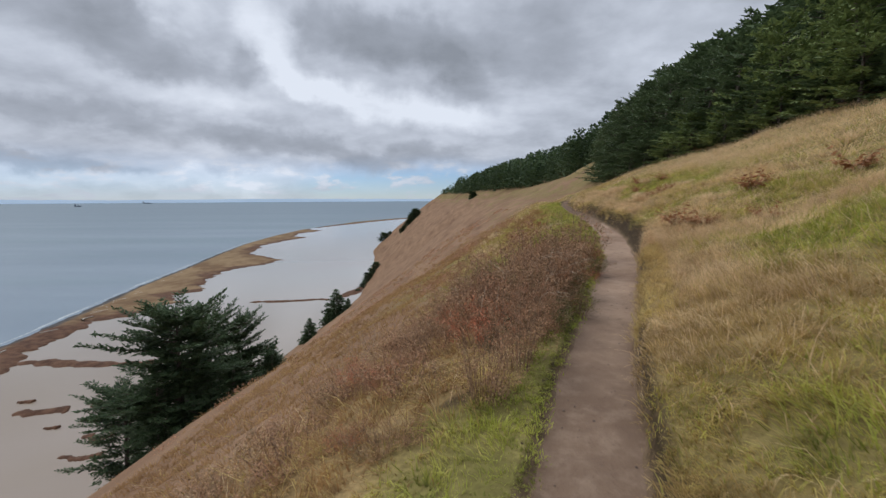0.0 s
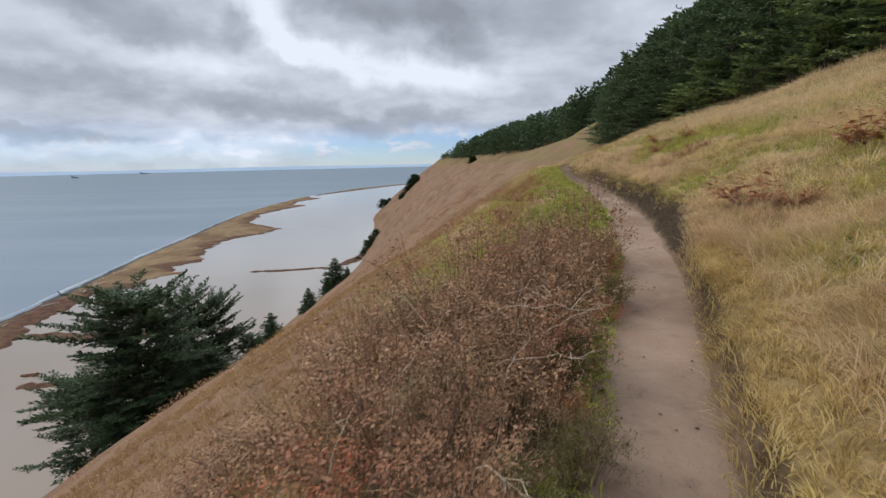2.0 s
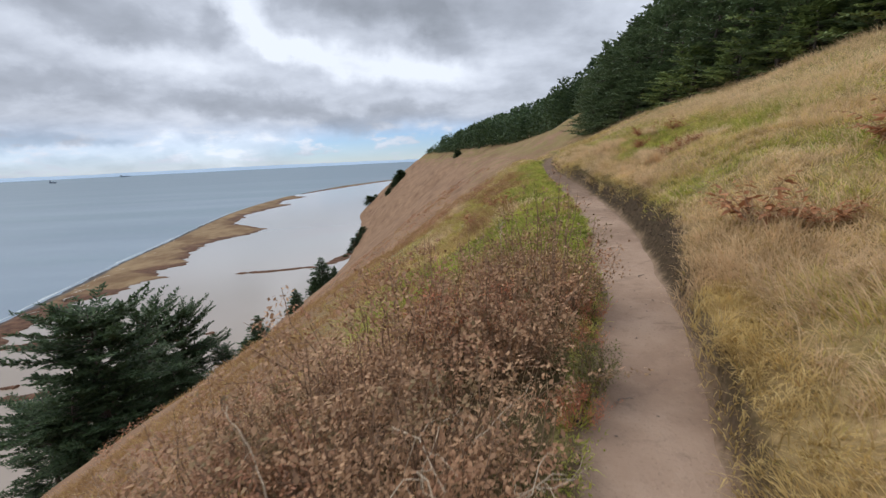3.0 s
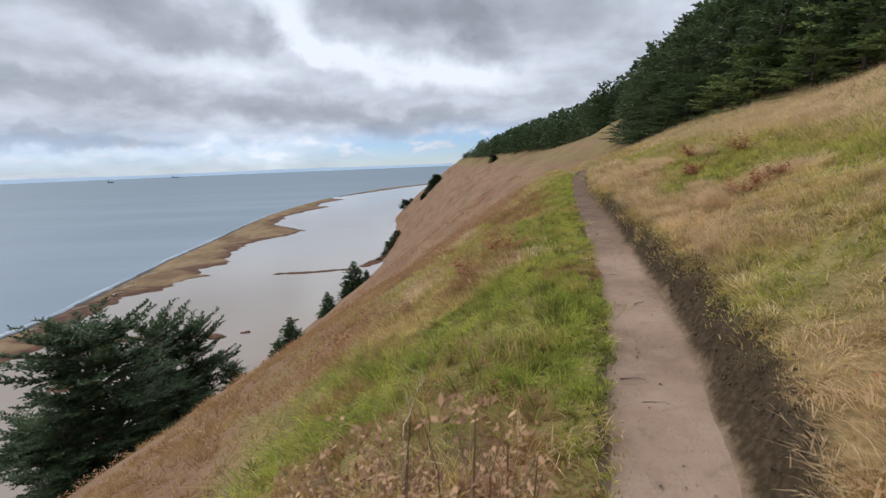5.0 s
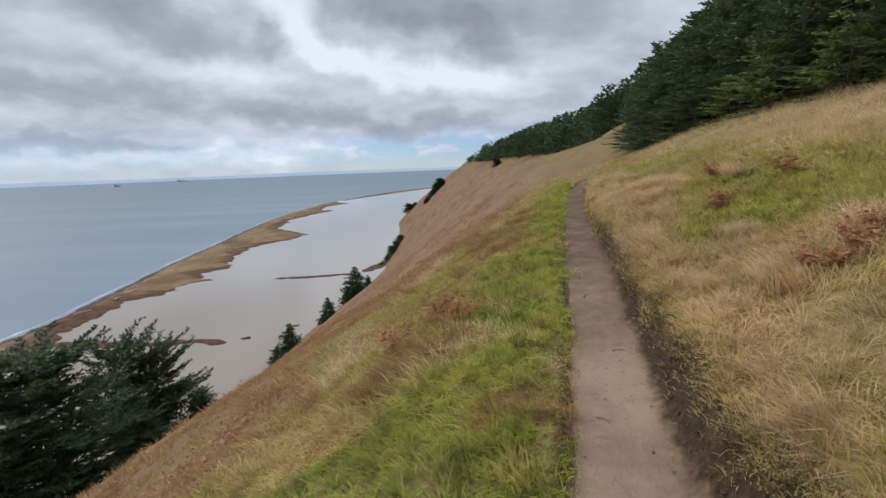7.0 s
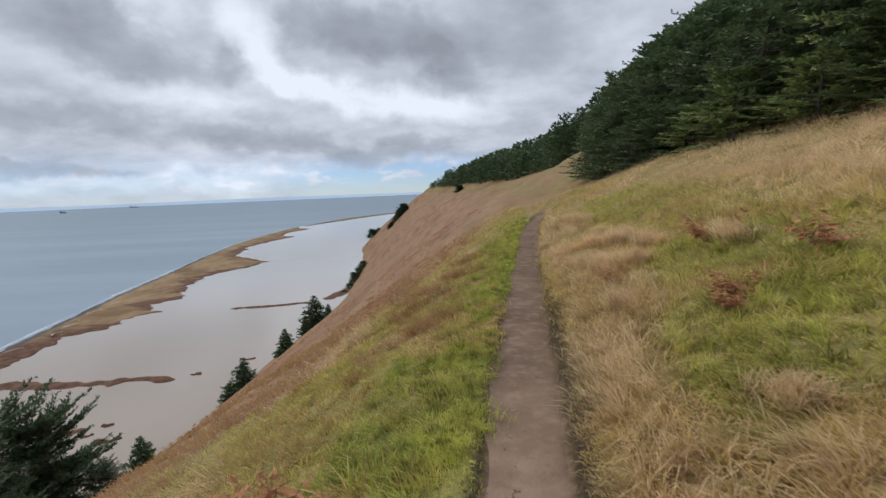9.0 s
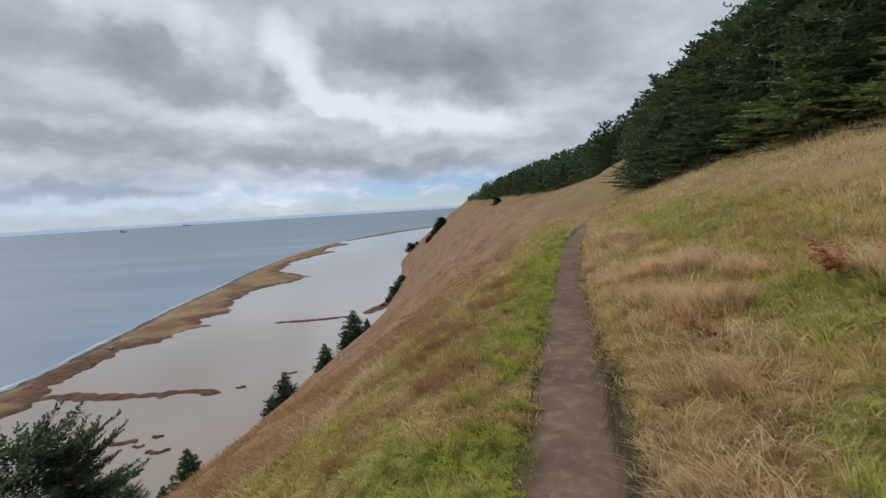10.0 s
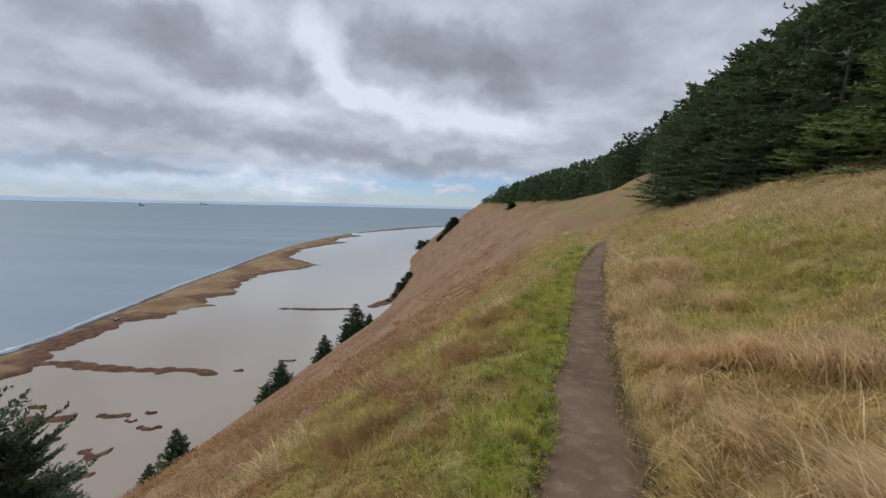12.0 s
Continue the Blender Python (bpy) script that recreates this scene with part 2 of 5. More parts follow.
def sea_material():
    s = Shade("grey_green_sea")
    far = s.noise(0.006, 5, 0.6, s.at(0.5, 1.6, 1, 20))
    away = s.t.nodes.new("ShaderNodeVectorMath")
    away.operation = "LENGTH"
    s.t.links.new(s.pos.outputs["Position"], away.inputs[0])
    band = s.noise(0.0016, 5, 0.6, s.at(0.3, 2.4, 1, 8))
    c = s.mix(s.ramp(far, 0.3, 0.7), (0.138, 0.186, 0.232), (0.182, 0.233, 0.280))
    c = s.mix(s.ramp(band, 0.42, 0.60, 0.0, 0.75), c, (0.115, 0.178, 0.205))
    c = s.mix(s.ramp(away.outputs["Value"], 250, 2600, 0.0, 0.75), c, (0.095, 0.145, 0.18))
    s.bump(s.noise(0.35, 5, 0.65, s.at(1, 2.2, 1, 30)), 0.35, 0.5)
    return s.done(c, 0.42, 0.35)


def lagoon_material():
    s = Shade("silty_lagoon_water")
    shallow = s.ramp(s.noise(0.012, 4, 0.5), 0.35, 0.7)
    near = s.t.nodes.new("ShaderNodeSeparateXYZ")
    s.t.links.new(s.pos.outputs["Position"], near.inputs[0])
    # far water painted lighter for reflected sky; near water keeps its silty brown
    far_reflection = s.ramp(near.outputs[1], 90, 420)
    c = s.mix(far_reflection, (0.255, 0.203, 0.152), (0.30, 0.294, 0.272))
    c = s.mix(s.math("MULTIPLY", shallow, 0.35), c, (0.31, 0.265, 0.235))
    s.bump(s.noise(0.6, 3), 0.05, 0.1)
    return s.done(c, 0.14, 0.45)


def spit_material():
    s = Shade("salt_marsh_and_sand")
    a, b = s.noise(0.035, 6, 0.6, s.at(1.4, 0.7, 1, -14)), s.noise(0.3, 6, 0.65)
    c = s.mix(s.ramp(a, 0.36, 0.62), (0.14, 0.086, 0.045), (0.24, 0.165, 0.09))
    c = s.mix(s.ramp(b, 0.5, 0.72, 0.0, 0.6), c, (0.15, 0.080, 0.042))
    beach = s.mix(s.ramp(b, 0.35, 0.7), (0.042, 0.040, 0.040), (0.085, 0.080, 0.077))
    c = s.mix(s.attr("beach"), c, beach)
    c = s.mix(s.attr("mud"), c, s.mix(s.ramp(b, 0.3, 0.7), (0.062, 0.032, 0.020), (0.135, 0.072, 0.044)))
    s.bump(b, 0.6, 0.6)
    return s.done(c, 0.92, 0.15)


def foam_material():
    s = Shade("surf_foam")
    n = s.noise(0.5, 5, 0.7)
    return s.done(s.mix(s.ramp(n, 0.35, 0.65), (0.30, 0.34, 0.36), (0.62, 0.65, 0.65)), 0.8, 0.2)


def plain_material(name, a, b, scale, rough=0.85):
    s = Shade(name)
    n = s.noise(scale, 5, 0.6)
    s.bump(n, 0.4, 0.02)
    return s.done(s.mix(s.ramp(n, 0.35, 0.65), a, b), rough, 0.2)


TURF, DIRT = ground_material(), trail_material()
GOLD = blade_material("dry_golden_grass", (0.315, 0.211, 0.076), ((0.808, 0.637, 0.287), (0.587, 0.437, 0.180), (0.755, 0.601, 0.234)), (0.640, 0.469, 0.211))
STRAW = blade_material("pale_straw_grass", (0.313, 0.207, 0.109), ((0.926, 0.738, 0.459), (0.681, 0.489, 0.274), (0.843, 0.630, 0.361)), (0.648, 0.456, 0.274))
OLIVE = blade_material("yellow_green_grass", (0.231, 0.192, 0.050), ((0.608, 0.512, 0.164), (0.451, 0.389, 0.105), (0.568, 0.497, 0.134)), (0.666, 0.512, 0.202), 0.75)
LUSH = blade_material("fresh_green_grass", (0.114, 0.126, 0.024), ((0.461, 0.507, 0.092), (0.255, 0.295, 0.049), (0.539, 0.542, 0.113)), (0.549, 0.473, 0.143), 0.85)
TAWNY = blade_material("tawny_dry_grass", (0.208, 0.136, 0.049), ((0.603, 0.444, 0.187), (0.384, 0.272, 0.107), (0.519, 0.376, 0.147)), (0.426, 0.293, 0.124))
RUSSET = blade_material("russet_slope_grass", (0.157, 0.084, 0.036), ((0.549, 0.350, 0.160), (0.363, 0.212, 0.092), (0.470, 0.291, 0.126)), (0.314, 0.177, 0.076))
SEA, LAGOON, SPIT, FOAM = sea_material(), lagoon_material(), spit_material(), foam_material()
DARK_NEEDLES = leaf_material("deep_green_fir_needles", (0.030, 0.054, 0.028), (0.095, 0.140, 0.056), (0.054, 0.084, 0.038))
NEEDLES = leaf_material("dark_fir_needles", (0.052, 0.084, 0.044), (0.150, 0.200, 0.086), (0.092, 0.130, 0.060))
BRIGHT_NEEDLES = leaf_material("mossy_fir_needles", (0.0975, 0.14, 0.0546), (0.26, 0.319, 0.107), (0.176, 0.224, 0.0806))
BARK = bark_material("grey_fir_bark", (0.07, 0.055, 0.045), (0.17, 0.14, 0.115))
TWIG = bark_material("brown_twigs", (0.16, 0.095, 0.06), (0.36, 0.24, 0.16))
BLEACHED = bark_material("bleached_wood", (0.34, 0.26, 0.18), (0.55, 0.45, 0.33))
BROWN_LEAF = leaf_material("withered_brown_leaves", (0.16, 0.07, 0.038), (0.60, 0.34, 0.20), (0.38, 0.185, 0.10))
THICKET_LEAF = thicket_material("tangled_dead_leaves", (0.19, 0.102, 0.055), (0.54, 0.335, 0.19), (0.34, 0.175, 0.098))
HEDGE_LEAF = leaf_material("dark_hedge_leaves", (0.055, 0.060, 0.020), (0.21, 0.20, 0.062), (0.13, 0.098, 0.042))
RUST_LEAF = leaf_material("rust_red_leaves", (0.28, 0.085, 0.042), (0.62, 0.25, 0.13), (0.45, 0.155, 0.08))
GREEN_LEAF = leaf_material("dull_green_leaves", (0.08, 0.10, 0.032), (0.21, 0.22, 0.07), (0.13, 0.135, 0.045))
BRACKEN = leaf_material("dead_bracken", (0.26, 0.105, 0.048), (0.50, 0.25, 0.115), (0.38, 0.165, 0.075))
# hull colour lightened to blue-grey, so distance haze is painted in
HULL = plain_material("hazed_ship_paint", (0.20, 0.23, 0.27), (0.26, 0.29, 0.33), 0.05)
# coast backdrop: haze painted in as blue, glow added to brighten it
COAST_GLOW = plain_material("glowing_hazy_coast", (0.30, 0.38, 0.48), (0.36, 0.44, 0.54), 0.002)
COAST_GLOW.node_tree.nodes["Principled BSDF"].inputs["Emission Color"].default_value = (0.33, 0.42, 0.53, 1)
COAST_GLOW.node_tree.nodes["Principled BSDF"].inputs["Emission Strength"].default_value = 0.75
DRIFT = plain_material("grey_driftwood", (0.28, 0.25, 0.21), (0.45, 0.40, 0.34), 1.5)
CLOD = plain_material("dark_loam", (0.04, 0.028, 0.018), (0.105, 0.073, 0.048), 18)
PEBBLE = plain_material("brown_pebble", (0.07, 0.05, 0.04), (0.16, 0.12, 0.095), 25)


# ---- the lie of the land ----
def lattice(ix, iy, seed):
    v = np.sin(ix * 127.1 + iy * 311.7 + seed * 74.7) * 43758.5453
    return v - np.floor(v)


def wave(x, y, scale, seed):
    """Smooth noise from 0 to 1 on the plan, with features of that many metres."""
    x, y = np.asarray(x, float) / scale, np.asarray(y, float) / scale
    ix, iy = np.floor(x), np.floor(y)
    fx, fy = x - ix, y - iy
    fx, fy = fx * fx * (3 - 2 * fx), fy * fy * (3 - 2 * fy)
    a, b = lattice(ix, iy, seed), lattice(ix + 1, iy, seed)
    c, d = lattice(ix, iy + 1, seed), lattice(ix + 1, iy + 1, seed)
    return (a + (b - a) * fx) * (1 - fy) + (c + (d - c) * fx) * fy


def smooth(v, lo, hi):
    k = np.clip((np.asarray(v, float) - lo) / (hi - lo), 0, 1)
    return k * k * (3 - 2 * k)


SEA_Z = -60.0


def trail_x(y):
    return np.interp(y, (-40, 0, 2.6, 4, 6, 8, 10, 12, 14, 16, 20, 26.8, 31.7, 37.9, 46.7, 60),
                     (-10.5, 0.1, 1.03, 1.51, 2.34, 3.12, 3.64, 4.05, 4.39, 4.72, 5.47, 6.87, 8.2, 10.2, 12.95, 17.5))


def trail_z(y):
    return np.interp(y, (-40, 0, 4.7, 11, 14, 17, 20, 24, 30, 36, 42, 50, 60), (-2.6, 0.05, 0.38, 0.85, 0.95, 1.0, 1.02, 1.12, 1.22, 1.5, 2.1, 3.3, 4.4))


def level_x(y):
    """Where the hillside stands at the height of the trail's bench."""
    return np.interp(y, (-200, -40, 0, 2.6, 4, 6, 8, 10, 12, 14, 16, 20, 26.8, 33, 45, 65, 100, 140, 180, 230, 300, 365, 449, 480, 570, 800),
                     (-45, -10.5, 0.1, 1.03, 1.51, 2.34, 3.12, 3.64, 4.05, 4.39, 4.72, 5.47, 6.9, 8.2, 10.2, 11.5, 14, 18, 19, 17, 12, 7, -1, -6, -21, 160))


def level_z(y):
    return np.interp(y, (-40, 0, 4.7, 11, 14, 17, 20, 24, 30, 60), (-2.6, 0.05, 0.38, 0.85, 0.95, 1.0, 1.02, 1.12, 1.15, 1.15))


FALL = np.array(((-0.3, 0.10), (-1.0, 0.32), (-2.0, 0.52), (-4, 0.57), (-8, 0.60), (-15, 0.70), (-30, 0.77), (-90, 0.77)))
FALL_D = np.linspace(-90, -0.3, 900)
FALL_Z = np.cumsum(np.interp(FALL_D[::-1], FALL[::-1, 0], FALL[::-1, 1]))[::-1] * -(FALL_D[1] - FALL_D[0])


def bank_width(y):
    """How wide the cut bank's dark earth is uphill, with painted shade under overhanging grass."""
    return np.interp(y, (0, 7.4, 8.3, 9.0, 10.5, 12, 14, 16.5, 18, 40), (0.045, 0.06, 0.16, 0.25, 0.20, 0.13, 0.10, 0.08, 0.06, 0.05))


def ground_z(x, y):
    """The height of the hillside."""
    x, y = np.asarray(x, float), np.asarray(y, float)
    d = x - level_x(y)
    steeper = 1 + 0.22 * smooth(y, 140, 300)
    cliff = np.interp(d, (-90, -72, -60, -45, -27, -12, 0), (-80, -60, -47.5, -33, -19, -8.5, 0))
    far = smooth(y, 230, 420)
    left = np.interp(d, FALL_D, FALL_Z) * np.where(d < -4, 1 + (steeper - 1) * smooth(-d, 4, 20), 1)
    left = left * (1 - far) + cliff * far
    right = np.where(d > 0.3, 0.385 * (np.minimum(d, 9) - 0.3) + 0.36 * np.clip(d - 9, 0, 30) + 0.08 * np.clip(d - 39, 0, 400), 0)
    bank = 0.17 * smooth(d, 0.27, 0.31 + 0.9 * bank_width(y)) * (1 - smooth(y, 30, 45)) * (0.6 + 0.8 * wave(x, y, 1.7, 3))
    lumps = (wave(x, y, 2.3, 1) - 0.5) * 0.22 + (wave(x, y, 0.7, 2) - 0.5) * 0.09
    lumps = lumps * smooth(np.abs(d), 0.4, 1.6) * (1 - smooth(y, 40, 75)) + (wave(x, y, 9, 4) - 0.5) * 0.5 * smooth(np.abs(d), 3, 12) * (1 - smooth(y, 110, 190))
    lumps = lumps + (wave(x, y, 31, 5) - 0.5) * 3.0 * smooth(-d, 14, 45) + (wave(x, y, 45, 6) - 0.5) * 2.2 * smooth(y, 70, 140)
    # the hill swells below the wood, most of all at a bare knoll
    swell = np.interp(y, (45, 58, 70, 90, 130, 200, 350, 550), (0, 1.2, 1.9, 1.1, 0.7, 0.8, 2.2, 2.4)) * smooth(d, 2, 10)
    # shallow gullies run down the seaward face
    run = wave(y + 0.5 * d, 0 * d, 13, 7) - 0.5 + 0.4 * (wave(y + 0.45 * d, 0 * d, 31, 8) - 0.5)
    gully = 0.8 * run * smooth(y, 55, 110) * (1 - smooth(y, 150, 230)) * smooth(-d, -2, 12)
    z = level_z(y) + np.where(d < 0, left, right) + bank + lumps + swell + gully
    # the trail's bench where it leaves the level line and climbs
    off = np.abs(x - trail_x(y))
    on = (1 - smooth(off, 0.3, 0.75)) * smooth(y, 24, 32) * (1 - smooth(y, 38, 46))
    z = z * (1 - on) + trail_z(y) * on
    return np.maximum(z, SEA_Z - 1.5)


def trail_half(y):
    y = np.asarray(y, float)
    return 0.255 - 0.22 * smooth(y, 28, 37) + 0.05 * (wave(y, 0 * np.asarray(y, float), 1.3, 9) - 0.5) + 0.03 * (wave(y, 0 * np.asarray(y, float), 0.35, 10) - 0.5)


def green_amount(x, y):
    """How green the turf is, from 0 to 1."""
    x, y = np.asarray(x, float), np.asarray(y, float)
    d = x - level_x(y)
    n = 0.55 * wave(x, y, 2.1, 21) + 0.3 * wave(x, y, 0.8, 22) + 0.15 * wave(x, y, 0.3, 23)
    right = smooth(n + 0.20 * smooth(d, 1.5, 4) * smooth(y, 11, 15) - 0.05 * smooth(-d, -1.2, -0.4), 0.52, 0.74) * smooth(d, 0.55, 1.3)
    near = 1 - smooth(-d, 0.7, 1.3) * (1 - smooth(y, 6, 10))
    strip = near * np.where(d < -1.2, smooth(y, 7.5, 9), 1) * (1 - smooth(-d, 0.9, 2.6 + 1.6 * (wave(x, y, 3, 24) - 0.5))) * smooth(n, 0.34, 0.62) * (1 - smooth(y, 30, 48))
    left = np.maximum(strip, 0.75 * smooth(n, 0.56, 0.7) * (1 - smooth(-d, 4, 7)) * smooth(y, 8, 9.5))
    left = np.maximum(left, (0.95 - 0.12 * smooth(y, 11, 14)) * (1 - smooth(-d, 0.6, 1.4)) * smooth(y, 8.8, 10) * (1 - smooth(y, 30, 40)) * smooth(n, 0.25, 0.5))
    right = np.maximum(right, 0.54 * smooth(n, 0.24, 0.50) * smooth(y, 9, 13) * smooth(d + 1.6 * (n - 0.5), 0.95, 1.9) * (1 - smooth(y, 26, 36)))
    right = np.maximum(right, (0.56 + 0.12 * smooth(y, 7, 9)) * smooth(n, 0.42 - 0.1 * smooth(y, 7, 9), 0.6) * (1 - smooth(y, 10, 14)) * smooth(d, 0.5, 1.0))
    left = np.maximum(left, 0.85 * smooth(n, 0.2, 0.5) * smooth(y, 8.3, 9.3) * (1 - smooth(y, 12.5, 15)) * (1 - smooth(-d, 2.2, 3.6)))
    left = np.maximum(left, 0.66 * smooth(n, 0.28, 0.52) * (1 - smooth(-d + 1.2 * (wave(x, y, 1.6, 25) - 0.5), 2.5, 3.9)) * smooth(y, 8.5, 9.5) * (1 - smooth(y, 38, 62)))
    g = np.where(d > 0, np.minimum(right, 0.62), left)
    for px, py, r, amount in PATCHES:
        k = (1 - smooth(np.hypot(x - px, (y - py) * 0.8), r * 0.5, r * 1.25))
        g = g + (1 if amount > 0 else -1) * np.abs(amount) * k * (0.35 + 0.9 * n)
    g = g * np.where((d < -0.5) & (d > -3.2) & (y > 3.6) & (y < 8.8), 0.15, 1)
    g = g + 0.8 * (smooth(-d, 0.1, 0.25) * (1 - smooth(-d, 0.4, 0.65))) * smooth(y, 2.5, 3.2) * (1 - smooth(y, 8, 9)) * (0.3 + n)
    g = np.where(d > 0, np.minimum(g, 0.7), g)
    return np.clip(g, 0, 1)


# spots on the plan that are greener (+) or drier (-) than the rest: x, y, radius, amount
PATCHES = (
    (0.55, 3.0, 0.65, 1.6), (1.66, 2.8, 0.5, 0.6), (3.64, 4.8, 0.8, 0.9), (2.5, 10.3, 1.0, 0.9), (3.0, 11.5, 0.8, 0.8), (1.3, 11.35, 0.7, 0.5),
    (4.4, 9.7, 0.7, 0.5), (6.5, 16.0, 0.8, 0.7), (5.9, 14.3, 0.6, 0.7), (6.6, 19.4, 0.4, 0.7), (4.4, 18.4, 0.5, 0.7),
    (3.2, 19.5, 0.8, 0.6), (5.4, 23.5, 0.8, 0.8), (2.9, 15.7, 1.0, 0.6), (5.8, 15.1, 0.8, -0.45), (5.8, 12.5, 0.6, -0.9), (6.1, 17.0, 0.5, -0.9),
    (6.3, 18.0, 0.7, -0.9), (3.1, 5.1, 0.6, -0.9), (4.35, 19.35, 0.4, -0.7), (0.2, 3.4, 0.7, -0.9), (2.6, 12.4, 0.8, 0.6), 
)


def mesh_of(name, verts, faces, material, smooth_shade=False, attrs=None):
    """A mesh from arrays of corners and of equal faces, with values at the corners."""
    verts, faces = np.ascontiguousarray(verts, np.float32), np.ascontiguousarray(faces, np.int32)
    me = bpy.data.meshes.new(name)
    n, k = faces.shape
    me.vertices.add(len(verts))
    me.vertices.foreach_set("co", verts.ravel())
    me.loops.add(n * k)
    me.loops.foreach_set("vertex_index", faces.ravel())
    me.polygons.add(n)
    me.polygons.foreach_set("loop_start", np.arange(0, n * k, k, dtype=np.int32))
    me.polygons.foreach_set("loop_total", np.full(n, k, np.int32))
    if smooth_shade:
        me.polygons.foreach_set("use_smooth", np.ones(n, bool))
    for key, values in (attrs or {}).items():
        me.attributes.new(key, "FLOAT", "POINT").data.foreach_set("value", np.ascontiguousarray(values, np.float32))
    me.update(calc_edges=True)
    me.materials.append(material)
    return me


def grid_faces(rows, cols):
    i = np.arange(rows - 1)[:, None] * cols + np.arange(cols - 1)[None, :]
    return np.stack((i, i + 1, i + cols + 1, i + cols), -1).reshape(-1, 4)


def thing(name, label, category, group="", kind="", at=(0, 0, 0)):
    ob = new(name)
    ob.empty_display_size = 0.2
    ob.location = at
    return tagged(ob, label, category, group, kind)


def part(name, me, parent, label=""):
    ob = new(name, me)
    ob.parent = parent
    return tagged(ob, label)


def in_thicket(x, y):
    d = x - level_x(y)
    return (y > 3.5) & (y < 8.0 - 0.25 * np.abs(d + 0.6)) & (d < -0.40 - 0.4 * (1 - smooth(y, 4.3, 5.2))) & (d > -1.0 - 0.9 * smooth(y, 4.0, 6.5) + 0.6 * (wave(x, y, 0.8, 86) - 0.5))


def build_ground():
    ys = [-60.0]
    while ys[-1] < 780:
        y = ys[-1]
        ys.append(y + (0.095 if 1 < y < 24 else 0.095 + 0.035 * (y - 24) if y >= 24 else 0.095 + 0.07 * (1 - y)))
    ds = [0.0]
    while ds[-1] < 330:
        ds.append(ds[-1] + (0.035 if ds[-1] < 0.7 else 0.035 + 0.055 * (ds[-1] - 0.7)))
    left = [0.0]
    while left[-1] < 95:
        left.append(left[-1] + (0.035 if left[-1] < 0.6 else min(0.035 + 0.055 * (left[-1] - 0.6), 1.6)))
    ys, ds = np.array(ys), np.array([-v for v in left[:0:-1]] + ds)
    Y, D = np.meshgrid(ys, ds, indexing="ij")
    X = level_x(Y) + D
    Z = ground_z(X, Y)
    off = np.abs(X - trail_x(Y))
    ragged = off + 0.07 * (wave(X, Y, 0.8, 33) - 0.5) + 0.05 * (wave(X, Y, 0.22, 34) - 0.5) + 0.02 * (wave(X, Y, 0.08, 35) - 0.5) + 0.29 - trail_half(Y)
    under = (1 - smooth(ragged, 0.16, 0.40)) * (1 - smooth(Y, 42, 46))
    Z = Z - 0.085 * under
    path = (1 - smooth(ragged, 0.25, 0.40)) * (1 - smooth(Y, 31, 37))
    rim = smooth(ragged, 0.22, 0.36)
    # path earth is darker near its start and again past about y 10
    dark_stretch = np.maximum(smooth(Y + 3 * (wave(X, Y, 1.5, 16) - 0.5), 10, 16), 0.85 * (1 - smooth(Y + wave(X, Y, 1.5, 16), 3.6, 7)))
    green = green_amount(X, Y)
    reach = np.where(X > trail_x(Y), bank_width(Y), 0.02) * (0.6 + 0.8 * wave(X, Y, 0.4, 31))
    soil = (1 - smooth(off, 0.27 + reach * 0.85, 0.32 + reach * 1.3)) * (1 - smooth(Y, 28, 35))
    # ground darkened inside the thicket, as painted shade between its stems
    soil = np.maximum(soil, 0.8 * in_thicket(X, Y))
    tan = smooth(-D + 1.5 * (wave(X, Y, 4, 32) - 0.5), 1.6, 4.5)
    tan = np.maximum(tan, smooth(Y, 34, 60))
    me = mesh_of("ground", np.stack((X, Y, Z), -1).reshape(-1, 3), grid_faces(*X.shape), TURF, True,
                 {"green": green.ravel(), "soil": np.clip(soil, 0, 1).ravel(), "tan": tan.ravel(),
                  "path": path.ravel(), "rim": rim.ravel(), "dark_stretch": dark_stretch.ravel()})
    tagged(new("ground", me), "steep grassy bluff above the sea, dry gold with green patches", "hillside", kind="structure")


def build_trail():
    ys = np.concatenate((np.arange(-12, 30, 0.09), np.arange(30, 38.5, 0.25)))
    u = np.linspace(-1, 1, 25)
    Y, U = np.meshgrid(ys, u, indexing="ij")
    half = trail_half(Y) + 0.14
    slope = np.gradient(trail_x(ys), ys)[:, None]
    X = trail_x(Y) + U * half
    Yp = Y - U * half * slope
    Z = trail_z(Y) - 0.036 - 0.012 * (1 - U * U) - 0.07 * smooth(np.abs(U), 0.72, 1.0)
    Z = Z + (wave(X, Yp, 0.35, 13) - 0.5) * 0.018 + (wave(X, Yp, 0.12, 14) - 0.5) * 0.007
    me = mesh_of("trail", np.stack((X, Yp, Z), -1).reshape(-1, 3), grid_faces(*X.shape), DIRT, True, {"rim": smooth(np.abs(U) * half + 0.05 * (wave(X, Yp, 0.2, 15) - 0.5), trail_half(Y) - 0.07, trail_half(Y) + 0.07).ravel(),
                  "dark_stretch": np.maximum(smooth(Y + 3 * (wave(X, Yp, 1.5, 16) - 0.5), 10, 16), 0.85 * (1 - smooth(Y + wave(X, Yp, 1.5, 16), 3.6, 7))).ravel()})
    tagged(new("trail", me), "narrow packed brown dirt footpath worn along the bluff", "footpath", kind="structure")


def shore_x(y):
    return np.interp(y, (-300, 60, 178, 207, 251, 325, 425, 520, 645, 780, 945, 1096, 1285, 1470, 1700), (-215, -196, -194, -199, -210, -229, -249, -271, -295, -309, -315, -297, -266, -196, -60))


